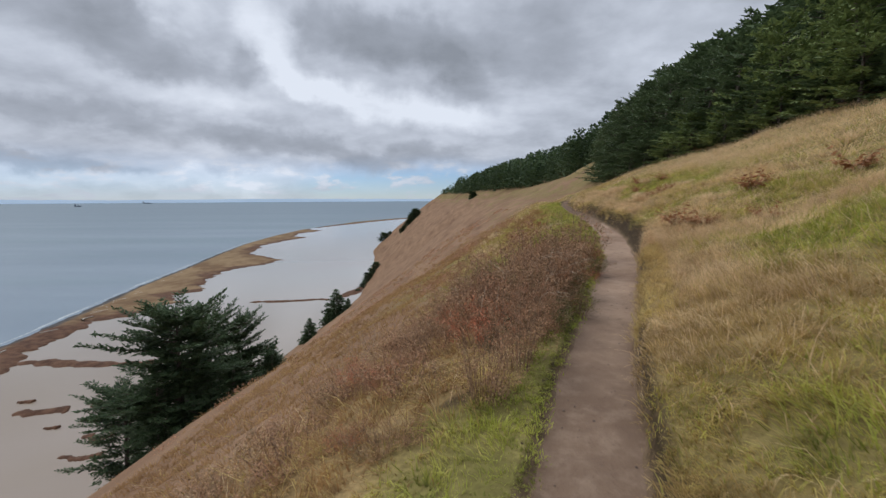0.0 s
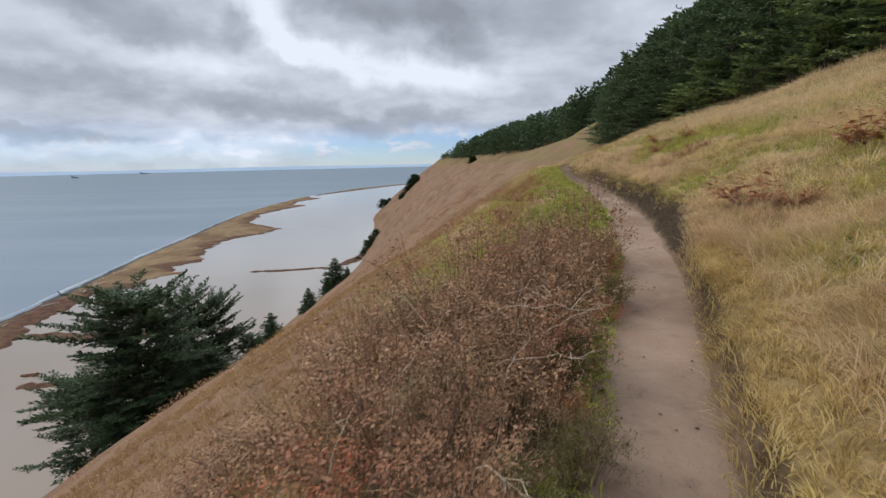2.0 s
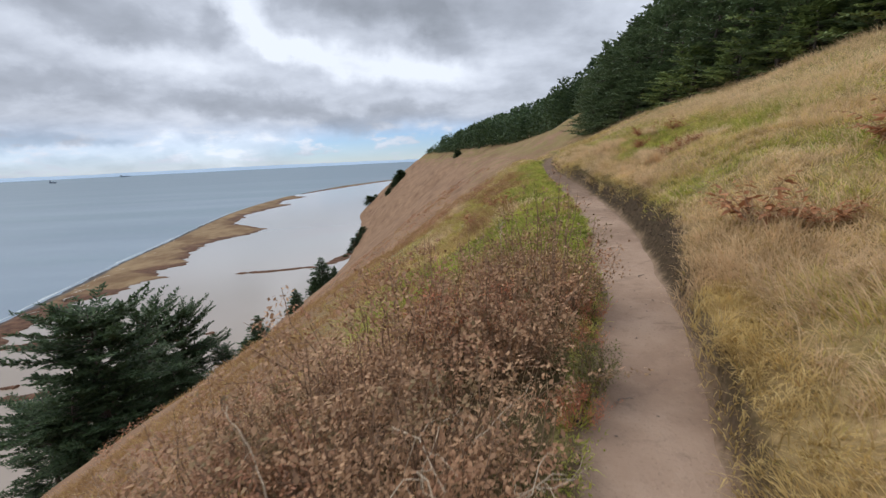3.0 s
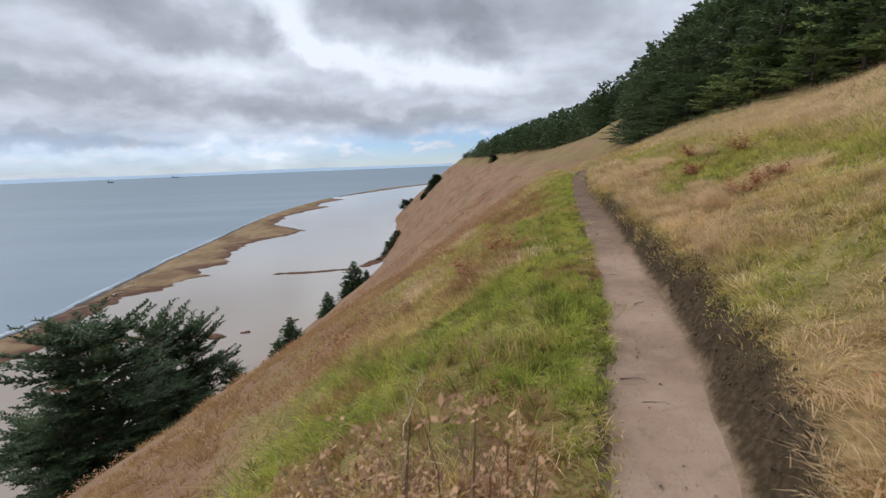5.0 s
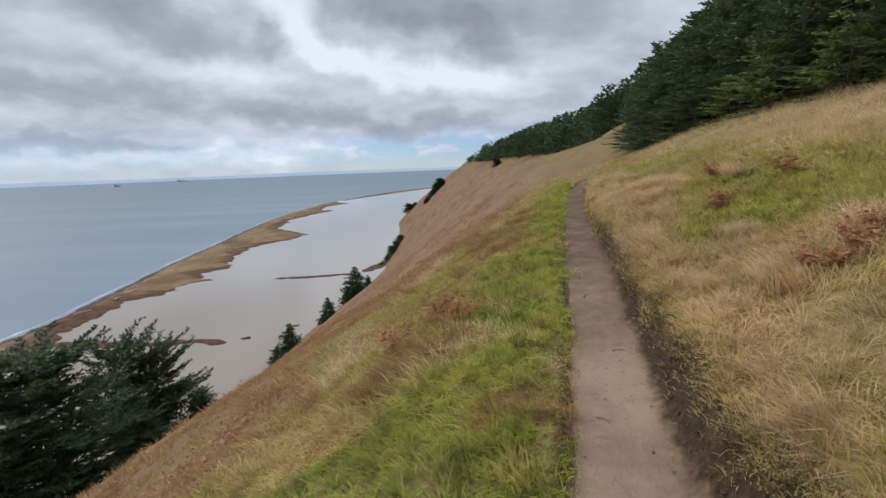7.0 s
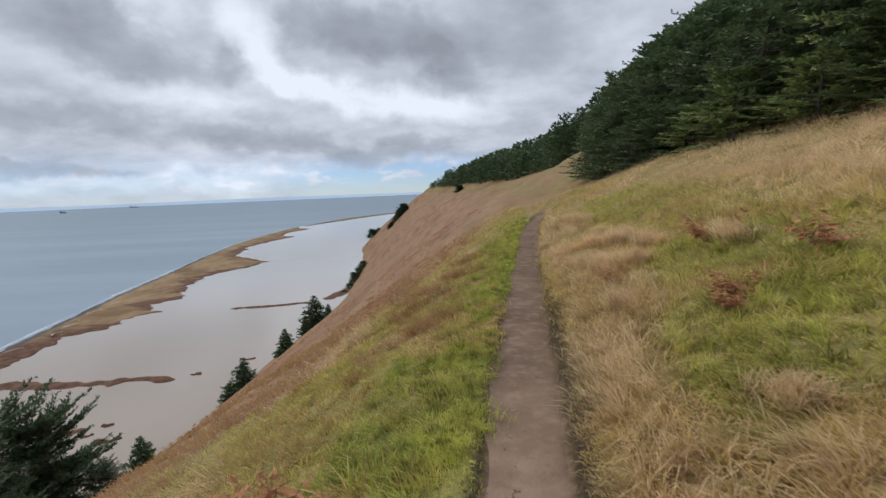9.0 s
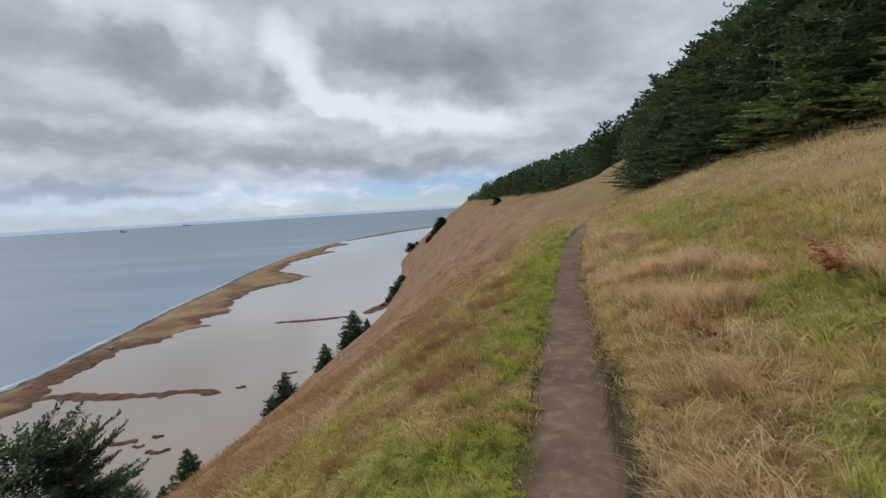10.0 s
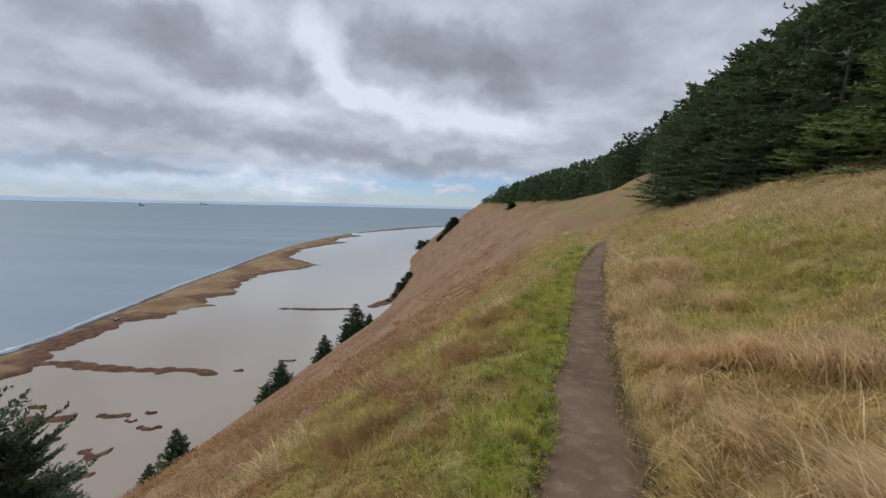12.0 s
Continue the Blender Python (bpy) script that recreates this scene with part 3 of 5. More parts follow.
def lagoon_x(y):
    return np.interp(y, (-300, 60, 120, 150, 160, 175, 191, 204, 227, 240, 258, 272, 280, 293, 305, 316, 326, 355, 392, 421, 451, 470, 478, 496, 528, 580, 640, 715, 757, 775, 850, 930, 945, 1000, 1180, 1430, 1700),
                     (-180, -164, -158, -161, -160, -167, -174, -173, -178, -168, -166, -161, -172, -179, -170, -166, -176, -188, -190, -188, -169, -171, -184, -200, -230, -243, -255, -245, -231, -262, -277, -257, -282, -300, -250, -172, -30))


def build_sea():
    """The strait: level near the land, its far miles drawn in towards the skyline."""
    r = np.concatenate((np.linspace(0, 900, 46), np.linspace(960, 4930, 60)))
    a = np.radians(np.linspace(-115, 100, 130))
    R, A = np.meshgrid(r, a, indexing="ij")
    Z = SEA_Z + 46 * (np.clip(R - 2200, 0, None) / 2730) ** 1.7
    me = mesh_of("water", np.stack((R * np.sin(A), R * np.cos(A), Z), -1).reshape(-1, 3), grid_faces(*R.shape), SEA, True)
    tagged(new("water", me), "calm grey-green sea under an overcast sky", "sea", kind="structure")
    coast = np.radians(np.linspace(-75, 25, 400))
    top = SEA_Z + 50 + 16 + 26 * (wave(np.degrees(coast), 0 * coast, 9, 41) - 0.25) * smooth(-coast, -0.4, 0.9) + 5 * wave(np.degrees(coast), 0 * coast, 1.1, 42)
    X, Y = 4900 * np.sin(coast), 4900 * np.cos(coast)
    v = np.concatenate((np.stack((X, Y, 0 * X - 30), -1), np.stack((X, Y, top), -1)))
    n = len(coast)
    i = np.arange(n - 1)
    me = mesh_of("backdrop", v, np.stack((i, i + 1, i + n + 1, i + n), -1), COAST_GLOW)
    tagged(new("backdrop", me), "low glowing backdrop of a coast painted haze blue", "distant coast", kind="structure")


def build_lagoon():
    ys = np.concatenate((np.linspace(-250, 100, 20), np.linspace(104, 560, 240), np.linspace(566, 1600, 130)))
    u = np.linspace(0, 1, 30)
    Y, U = np.meshgrid(ys, u, indexing="ij")
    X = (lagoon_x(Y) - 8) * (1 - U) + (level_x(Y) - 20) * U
    me = mesh_of("lagoon", np.stack((X, Y, 0 * X + SEA_Z + 0.25), -1).reshape(-1, 3), grid_faces(*X.shape), LAGOON, True)
    tagged(new("lagoon", me), "still shallow silty lagoon behind a sand spit", "lagoon", kind="structure")
    # the spit
    u = np.linspace(0, 1, 34)
    Y, U = np.meshgrid(ys, u, indexing="ij")
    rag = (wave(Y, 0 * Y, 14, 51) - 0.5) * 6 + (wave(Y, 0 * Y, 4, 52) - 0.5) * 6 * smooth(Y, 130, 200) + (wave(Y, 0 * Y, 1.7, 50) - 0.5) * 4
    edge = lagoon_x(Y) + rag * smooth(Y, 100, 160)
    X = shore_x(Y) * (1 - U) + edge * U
    wide = edge - shore_x(Y)
    from_sea, from_lagoon = U * wide, (1 - U) * wide
    Z = SEA_Z - 0.5 + 2.4 * smooth(from_sea, 0, 14) - 1.25 * smooth(-from_lagoon, -wide * 0.75, 0) + (wave(X, Y, 6, 53) - 0.5) * 0.5
    Z = Z - 0.9 * (1 - smooth(from_lagoon, 0, 4))
    beach = 1 - smooth(from_sea + 3 * (wave(X, Y, 9, 54) - 0.5), 8, 13)
    mud = 1 - smooth(from_lagoon + 20 * (wave(X, Y, 16, 55) - 0.5) + 8 * (wave(X, Y, 5, 59) - 0.5), 6, 15)
    me = mesh_of("spit", np.stack((X, Y, Z), -1).reshape(-1, 3), grid_faces(*X.shape), SPIT, True, {"beach": beach.ravel(), "mud": mud.ravel()})
    tagged(new("spit", me), "long brown marshy sand spit with a grey beach", "sand spit", kind="structure")
    # a line of surf along the beach
    ys = np.linspace(-200, 1200, 900)
    w = 0.2 + 1.9 * smooth(wave(ys, 0 * ys, 34, 56), 0.35, 0.8) * wave(ys, 0 * ys, 7, 57)
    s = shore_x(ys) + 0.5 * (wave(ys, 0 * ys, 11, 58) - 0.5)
    v = np.concatenate((np.stack((s + 1.6, ys, 0 * ys + SEA_Z + 0.06), -1), np.stack((s + 1.2 - w, ys, 0 * ys + SEA_Z + 0.06), -1)))
    n, i = len(ys), np.arange(len(ys) - 1)
    tagged(new("surf", mesh_of("surf", v, np.stack((i, i + 1, i + n + 1, i + n), -1), FOAM)), "thin white line of surf along the beach", "surf", kind="structure")


def build_bar(name, label, x0, y0, x1, y1, half, seed):
    """A low bar of mud and weed in the lagoon, with a ragged outline."""
    n = 60
    s = np.linspace(0, 1, n)
    cx = x0 + (x1 - x0) * s + (wave(s * 30, 0 * s + seed, 6, 61) - 0.5) * half * 0.8
    cy = y0 + (y1 - y0) * s + (wave(s * 30, 0 * s + seed, 5, 62) - 0.5) * half * 1.2
    length = math.hypot(x1 - x0, y1 - y0)
    nx, ny = -(y1 - y0) / length, (x1 - x0) / length
    w = half * np.minimum(1, 3.5 * np.sqrt(np.clip(s * (1 - s), 0, 1))) * (0.45 + 1.1 * wave(s * length, 0 * s + seed, 4, 63)) + 0.05
    rows = []
    for u in np.linspace(-1, 1, 7):
        z = SEA_Z + 0.15 + 0.75 * (1 - u * u) * np.minimum(1, w / half) + 0.25 * (wave(cx * 3, cy * 3 + u, 1, 64) - 0.5)
        rows.append(np.stack((cx + nx * w * u, cy + ny * w * u, z), -1))
    v = np.stack(rows, 1)
    me = mesh_of(name, v.reshape(-1, 3), grid_faces(n, 7), SPIT, True, {"mud": np.ones(n * 7), "beach": np.zeros(n * 7)})
    tagged(new(name, me), label, "mud bar", "mud bars in the lagoon")


build_ground()
build_trail()
build_sea()
build_lagoon()
build_bar("mud_bar", "long reddish-brown bar of mud and weed across the lagoon", -166, 167, -93, 169, 3.3, 1)
build_bar("mud_bar", "narrow brown bar of mud in the lagoon", -121, 271, -73, 280, 2.2, 2)
build_bar("mud_bar", "brown muddy beach at the foot of the bluff", -68, 284, -60, 318, 4.0, 3)
for k, (bx, by, blen, bhalf) in enumerate(((-88, 172, 3.5, 0.7), (-119, 127, 14, 1.6), (-103, 132, 9, 1.0), (-94, 135.5, 3, 0.5), (-88, 127, 6, 0.8),
                                           (-96, 130, 3, 0.5), (-92, 113, 6, 2.0), (-89, 104, 9, 1.2), (-75, 186, 5, 0.8), (-108, 118, 4, 0.5), (-130, 134, 5, 0.5))):
    build_bar("mud_bar", "small dark patch of mud showing above the lagoon", bx - blen / 2, by - 0.1 * blen, bx + blen / 2, by + 0.12 * blen, bhalf * 1.6, 5 + k)


# ---- trees ----
def tube(points, radii, sides=6):
    """Corners and faces of a tapering limb along points."""
    points = np.asarray(points, float)
    n = len(points)
    t = np.gradient(points, axis=0)
    t /= np.linalg.norm(t, axis=1)[:, None] + 1e-9
    ref = np.where(np.abs(t[:, 2:3]) > 0.9, np.array([[1.0, 0, 0]]), np.array([[0, 0, 1.0]]))
    a = np.cross(t, ref)
    a /= np.linalg.norm(a, axis=1)[:, None] + 1e-9
    b = np.cross(t, a)
    ang = np.linspace(0, 2 * np.pi, sides, endpoint=False)
    ring = np.cos(ang)[None, :, None] * a[:, None] + np.sin(ang)[None, :, None] * b[:, None]
    v = points[:, None] + ring * np.asarray(radii, float)[:, None, None]
    i = np.arange(n - 1)[:, None] * sides
    j = np.arange(sides)[None, :]
    k = (j + 1) % sides
    f = np.stack((i + j, i + k, i + sides + k, i + sides + j), -1).reshape(-1, 4)
    return v.reshape(-1, 3), f


def joined(pieces):
    vs, fs, at = [], [], 0
    for v, f in pieces:
        vs.append(v)
        fs.append(f + at)
        at += len(v)
    return np.concatenate(vs), np.concatenate(fs)


def sprays(rng, base, way, length, width, count, small=False):
    """Small pointed needle sprays that fan out from base points along ways: triangles."""
    m = len(base)
    base, way = np.repeat(base, count, 0), np.repeat(way, count, 0)
    length, width = np.repeat(length, count) * rng.uniform(0.55, 1.25, m * count), np.repeat(width, count)
    way = way + rng.normal(0, 0.45, way.shape) * (1, 1, 0.6)
    way /= np.linalg.norm(way, axis=1)[:, None]
    side = np.cross(way, rng.normal(0, 0.35, way.shape) + (0, 0, 1))
    side /= np.linalg.norm(side, axis=1)[:, None] + 1e-9
    start = base + way * (length * rng.uniform(-0.2, 0.25, len(length)))[:, None]
    w = (width * rng.uniform(0.6, 1.3, len(width)))[:, None]
    mid = start + way * (length * 0.45)[:, None]
    if small:
        foot = start + way * (length * 0.2)[:, None]
        v = np.stack((foot - side * w * 1.2, start + way * length[:, None], foot + side * w * 1.2), 1)
        return v.reshape(-1, 3), np.arange(len(v) * 3).reshape(-1, 3)
    v = np.stack((start, mid + side * w, start + way * length[:, None], mid - side * w), 1)
    f = np.arange(len(v) * 4).reshape(-1, 4)
    return v.reshape(-1, 3), f


def conifer(name, seed, tall, wide, limbs, leaf, fan, wind=0.25, bare=0.06, twig_step=0.3, cone=0.6):
    """Trunk-and-limbs and crown meshes of a wind-shaped fir."""
    rng = np.random.default_rng(seed)
    h = np.linspace(0, 1, 14)
    bend = np.stack((wind * tall * 0.22 * h ** 2 + 0.12 * np.sin(h * 5 + seed), 0.1 * np.cos(h * 4 + seed), h * tall), -1)
    wood = [tube(bend, 0.022 * tall * (1 - h) ** 0.8 + 0.012, 8)]
    bases, ways, sizes = [], [], []
    for k in range(limbs):
        q = bare + (0.97 - bare) * ((k + rng.uniform(0, 1)) / limbs) ** 0.85
        foot = np.array([np.interp(q, h, bend[:, c]) for c in range(3)])
        az = k * 2.399 + rng.normal(0, 0.5)
        reach = wide * ((0.20 if cone < 0.8 else 0.05) + 0.85 * (1 - q) ** abs(cone)) * rng.uniform(0.5, 1.2)
        if cone < 0:
            reach = wide * (0.30 + 0.80 * math.sqrt(1 - q * q) * min(1, 0.55 + 1.6 * q)) * rng.uniform(0.45, 1.1)
        reach *= 1 + wind * np.cos(az) * 0.9
        steps = max(4, int(reach / twig_step))
        s = np.linspace(0, 1, steps + 2)
        rise = rng.uniform(-0.05, 0.30) + 0.55 * q ** 2
        side = rng.normal(0, 0.12)
        out = np.stack((np.cos(az + side * s), np.sin(az + side * s)), -1) * (reach * s)[:, None]
        pts = np.concatenate((foot[:2] + out, (foot[2] + reach * (rise * s - 0.25 * s * (1 - s) - 0.12 * s ** 2))[:, None]), 1)
        thin = np.r_[np.arange(0, len(pts) - 1, 5), len(pts) - 1]
        wood.append(tube(pts[thin], 0.010 * reach * (1 - s[thin]) + 0.006, 3))
        t = np.gradient(pts, axis=0)
        t /= np.linalg.norm(t, axis=1)[:, None]
        for j in range(1, len(pts)):
            if s[j] < (0.08 if cone < 0 else 0.22) + rng.uniform(0, 0.15):
                continue
            across = np.array((-t[j, 1], t[j, 0], 0.0))
            for hand in (-1, 1):
                w = t[j] * 0.75 + across * hand * rng.uniform(0.5, 1.0) + (0, 0, rng.uniform(-0.1, 0.25))
                reach_t = leaf * (1.35 - 0.7 * s[j]) * rng.uniform(0.7, 1.3)
                for d in (0.2, 0.55, 0.95, 1.4, 1.85) if cone < 0 else (0.25, 0.75, 1.2):
                    bases.append(pts[j] + w * reach_t * d * 0.8)
                    ways.append(w)
                    sizes.append(reach_t)
            bases.append(pts[j])
            ways.append(t[j])
            sizes.append(leaf)
    sizes = np.array(sizes)
    v, f = sprays(rng, np.array(bases), np.array(ways), sizes * 0.9, sizes * 0.22, fan, True)
    wv, wf = joined(wood)
    return mesh_of(name + "_wood", wv, wf, BARK, True), (v, f)


def tree(name, seed, tall, wide, limbs, leaf, fan, material, label, group, wind=0.25, bare=0.06, twig_step=0.3, cone=0.6):
    wood, (v, f) = conifer(name, seed, tall, wide, limbs, leaf, fan, wind, bare, twig_step, cone)
    ob = thing(name, label, "tree", group)
    part("trunk", wood, ob)
    part("crown", mesh_of(name + "_crown", v, f, material), ob)
    return ob


def stand(ob, x, y, turn, scale, sink=0.15, copy=True):
    m = pose(x, y, float(ground_z(x, y)) - sink, 0, 0, turn) @ Matrix.Scale(scale, 4)
    if copy:
        c = copy_thing(ob, m)
        c.matrix_basis = m
        return c
    ob.matrix_basis = m
    return ob


rng = np.random.default_rng(5)
GROVE = "firs of the hilltop wood"
kinds = [
    tree("fir_tree", 11, 7.0, 3.8, 74, 0.39, 2, NEEDLES, "dense dark wind-swept fir at the edge of the wood", GROVE, 0.4, 0.0, 0.34),
    tree("fir_tree", 12, 8.0, 3.9, 74, 0.39, 2, NEEDLES, "dark fir with ragged spreading limbs", GROVE, 0.35, 0.0, 0.34),
    tree("fir_tree", 13, 5.5, 3.8, 62, 0.40, 2, BRIGHT_NEEDLES, "low spreading fir with mossy green needles", GROVE, 0.3, 0.0, 0.36),
    tree("fir_tree", 14, 7.4, 3.7, 74, 0.39, 2, NEEDLES, "dark fir with drooping limbs", GROVE, 0.4, 0.0, 0.34),
    tree("fir_tree", 15, 8.4, 3.9, 44, 0.62, 2, NEEDLES, "dark fir inside the wood", GROVE, 0.3, 0.1, 0.6),
    tree("fir_tree", 16, 9.4, 3.8, 46, 0.64, 2, NEEDLES, "tall dark fir inside the wood", GROVE, 0.3, 0.15, 0.6),
]
TALL = (7.0, 8.0, 5.5, 7.4, 8.4, 9.4)
first = [True] * len(kinds)
spots = []


def canopy(x, y):
    """How tall the wind lets the wood grow at a place of the plan: lowest at its edge."""
    d = x - float(level_x(y))
    return float(np.interp(y, (12, 24, 30, 36, 42, 48, 60, 66, 80), (4.6, 5.2, 5.6, 6.6, 7.4, 7.7, 7.2, 6.2, 6.2))) + 0.33 * (d - 9)


# the wood's edge runs along the hill's crest, then back behind the knoll
EDGE = ((13.0, 3, 2), (13.2, 7, 2), (13.4, 11, 2), (13.5, 14.5, 1), (13.6, 18, 2), (13.4, 21.5, 2), (14.0, 25, 0), (14.4, 28.5, 3), (14.5, 32, 1), (14.9, 35.5, 0), (15.0, 39, 3), (15.5, 42, 0), (16.2, 45.5, 1), (16.9, 49.5, 0))
for x, y, k in EDGE:
    spots.append((x + 1.2, y, k, rng.uniform(0.80, 0.98)))
for x, y, k in EDGE[3:]:
    spots.append((x - 0.2 + rng.uniform(-0.3, 0.3), y + 1.6, 2 if y < 30 else 0, rng.uniform(0.36, 0.52)))
    spots.append((x + 0.4 + rng.uniform(-0.3, 0.3), y + 0.2, 3, rng.uniform(0.42, 0.58)))
for row in range(1, 4):
    for x, y, k in EDGE:
        px, py = x + 1.2 + row * 2.6 + rng.uniform(-0.8, 0.8), y + 1.8 * (row % 2) + rng.uniform(-1.0, 1.0)
        spots.append((px, py, (2 if py < 22 else int(rng.integers(0, 2))) if row < 2 else int(rng.integers(4, 6)), rng.uniform(0.86, 1.03)))
for y in np.arange(56.5, 80, 3.4):
    for row in range(3):
        px = 20.6 + 0.30 * (y - 60) + row * 2.8 + rng.uniform(-0.4, 0.4)
        spots.append((px, y + rng.uniform(-1, 1), int(rng.integers(0, 2)) if row < 2 else int(rng.integers(4, 6)), rng.uniform(0.62, 0.75) + 0.1 * row))
for x, y, k, s in spots:
    tall = canopy(x, y) * s
    wide = min(1.15, max(0.42, 0.35 + 0.1 * tall))
    m = pose(x, y, float(ground_z(x, y)) - 0.2, 0, 0, float(rng.uniform(-70, 70))) @ Matrix.Diagonal((wide, wide, tall / TALL[k], 1))
    if first[k]:
        kinds[k].matrix_basis = m
    else:
        copy_thing(kinds[k], m).matrix_basis = m
    first[k] = False


def far_woods():
    """The distant wood along the bluff's edge: one mass of small ragged crowns."""
    r = np.random.default_rng(8)
    vs, fs, at = [], [], 0
    for k in range(1900):
        y = 76 + 480 * r.uniform(0, 1) ** 1.25
        d0 = np.interp(y, (76, 84, 92, 100, 150, 230, 300, 480, 560), (13.5, 13, 11.5, 11, 10.5, 10, 9, 8.5, 9))
        d = d0 + 60 * r.uniform(0, 1) ** 2.2 + 4.0 * float(wave(y, 0, 17, 71))
        x = float(level_x(y)) + d
        z = float(ground_z(x, y))
        grown = 1 + 0.5 * float(smooth(y, 120, 300))
        tall, wide = r.uniform(4.2, 9.0) * grown, r.uniform(1.6, 2.8) * grown
        tall *= 1 - 0.6 * float(smooth(y, 330, 520)) * (1 - float(smooth(d - d0, 0, 25)))
        n = 60 if y > 150 else 130
        q = r.uniform(0.0, 1, n) ** 0.75
        a = r.uniform(0, 2 * np.pi, n)
        rad = wide * np.sqrt(1.04 - q) * r.uniform(0.4, 0.95, n)
        base = np.stack((x + rad * np.cos(a) + q * r.uniform(-0.3, 1.4), y + rad * np.sin(a), z - 0.2 + q * tall), -1)
        way = np.stack((np.cos(a), np.sin(a), r.uniform(-0.05, 0.5, n) + 0.7 * q ** 2), -1)
        size = r.uniform(0.55, 1.15, n) * tall / 6 * (1 if y > 150 else 0.62)
        v, f = sprays(r, base, way, size, size * 0.36, 1, True)
        vs.append(v)
        fs.append(f + at)
        at += len(v)
    me = mesh_of("far_wood", np.concatenate(vs), np.concatenate(fs), DARK_NEEDLES)
    tagged(new("far_wood", me), "distant dark fir wood along the top of the bluff", "wood", kind="stuff")


far_woods()

# the firs down the seaward slope
SLOPE = "firs on the seaward slope"
big = tree("fir_tree", 31, 10.0, 5.4, 110, 0.36, 3, DARK_NEEDLES, "broad dark fir on the slope below the path", SLOPE, 0.15, 0.03, 0.3, -1)
stand(big, -13.6, 23.8, 200, 0.86, 0.3, False)
big.scale = (0.70, 0.70, 0.70)
mate = tree("fir_tree", 32, 9.2, 5.0, 85, 0.36, 2, DARK_NEEDLES, "spreading dark fir beside a larger one", SLOPE, 0.3, 0.03, 0.3, -1)
stand(mate, -15.2, 29.1, 20, 0.88, 0.3, False)
mate.scale = (0.64, 0.64, 0.79)
stand(mate, -13.5, 29.8, 40, 0.68).scale = (0.40, 0.40, 0.61)
stand(mate, -17.8, 25.0, 130, 0.55)
stand(mate, -20.2, 35.3, 70, 0.70).scale = (0.5, 0.5, 0.66)
stand(mate, -12.4, 26.6, 40, 0.28)
stand(mate, -11.2, 29.6, 100, 0.20)
stand(mate, -14.2, 22.4, 10, 0.42)


def pointed_fir(name, label, seed, tall, wide, tiers):
    """A young fir: whorls of short limbs that shorten evenly to a pointed top."""
    q = np.random.default_rng(seed)
    h = np.linspace(0, 1, 8)
    pts = np.stack((0.06 * np.sin(h * 4), 0.05 * np.cos(h * 3), h * tall), -1)
    wood, base, way, size = [tube(pts, 0.018 * tall * (1 - h) + 0.012, 7)], [], [], []
    for k in range(tiers):
        up = (k + 0.3) / tiers
        for j in range(9):
            a = k * 0.7 + j * 0.698 + q.normal(0, 0.15)
            reach = (wide * (1 - up) ** 0.9 + 0.12) * q.uniform(0.5, 1.25)
            foot = np.array((0, 0, up * tall))
            tip = foot + (math.cos(a) * reach, math.sin(a) * reach, reach * q.uniform(-0.12, 0.16))
            if reach > 0.8:
                wood.append(tube(np.stack((foot, (foot + tip) / 2 + (0, 0, -0.05), tip)), (0.03, 0.018, 0.006), 3))
            n = max(4, int(reach * 7))
            t = q.uniform(0.15, 1.0, n)[:, None]
            base.append(foot + (tip - foot) * t + q.normal(0, 0.09, (n, 3)) * (1, 1, 0.6))
            way.append(np.tile((tip - foot) / reach, (n, 1)) + q.normal(0, 0.35, (n, 3)) + (0, 0, 0.15))
            size.append(np.full(n, 0.42 + 0.12 * reach))
    size = np.concatenate(size)
    v, f = sprays(q, np.concatenate(base), np.concatenate(way), size, size * 0.24, 2, True)
    ob = thing(name, label, "tree", SLOPE)
    wv, wf = joined(wood)
    part("trunk", mesh_of(name + "_wood", wv, wf, BARK, True), ob)
    part("crown", mesh_of(name + "_crown", v, f, DARK_NEEDLES), ob)
    return ob


young = pointed_fir("fir_tree", "young dense pointed fir low on the bluff", 33, 8.6, 4.3, 17)
stand(young, -55.2, 139, 30, 1.2, 1.2, False)
for x, y, s in ((-46.5, 150, 1.0), (-41.0, 165, 1.35), (-57.5, 134, 0.8), (-43.6, 163, 0.75), (-67.0, 110, 1.3), (-69.0, 104, 0.8), (-39.2, 176, 0.6)):
    stand(young, x, y, float(rng.uniform(0, 360)), s, 1.2)
low = tree("fir_tree", 34, 5.0, 4.0, 60, 0.75, 4, DARK_NEEDLES, "low dark bushy fir clinging to the bluff", SLOPE, 0.1, -0.05, 0.6)
stand(low, -46.7, 470, 0, 1.0, 0.8, False)
for x, y, s in ((-44.6, 490, 1.2), (-42.6, 498, 1.1), (-41.2, 504, 1.5), (-39.6, 508, 1.3), (-38.0, 512, 1.9), (-36.0, 510, 1.5), (-34.2, 511, 1.0), (-49.0, 472, 0.9), (-78.0, 546, 1.8), (-74.5, 545, 1.1), (-70.5, 544, 0.9), (15.4, 296, 0.9), (16.6, 297, 0.6),
                (-60.5, 318, 0.9), (-58.5, 328, 1.2), (-57.0, 336, 1.0), (-55.5, 345, 1.1), (-62.0, 305, 0.7), (-63.5, 298, 0.55)):
    stand(low, x, y, float(rng.uniform(0, 360)), s, 0.8)


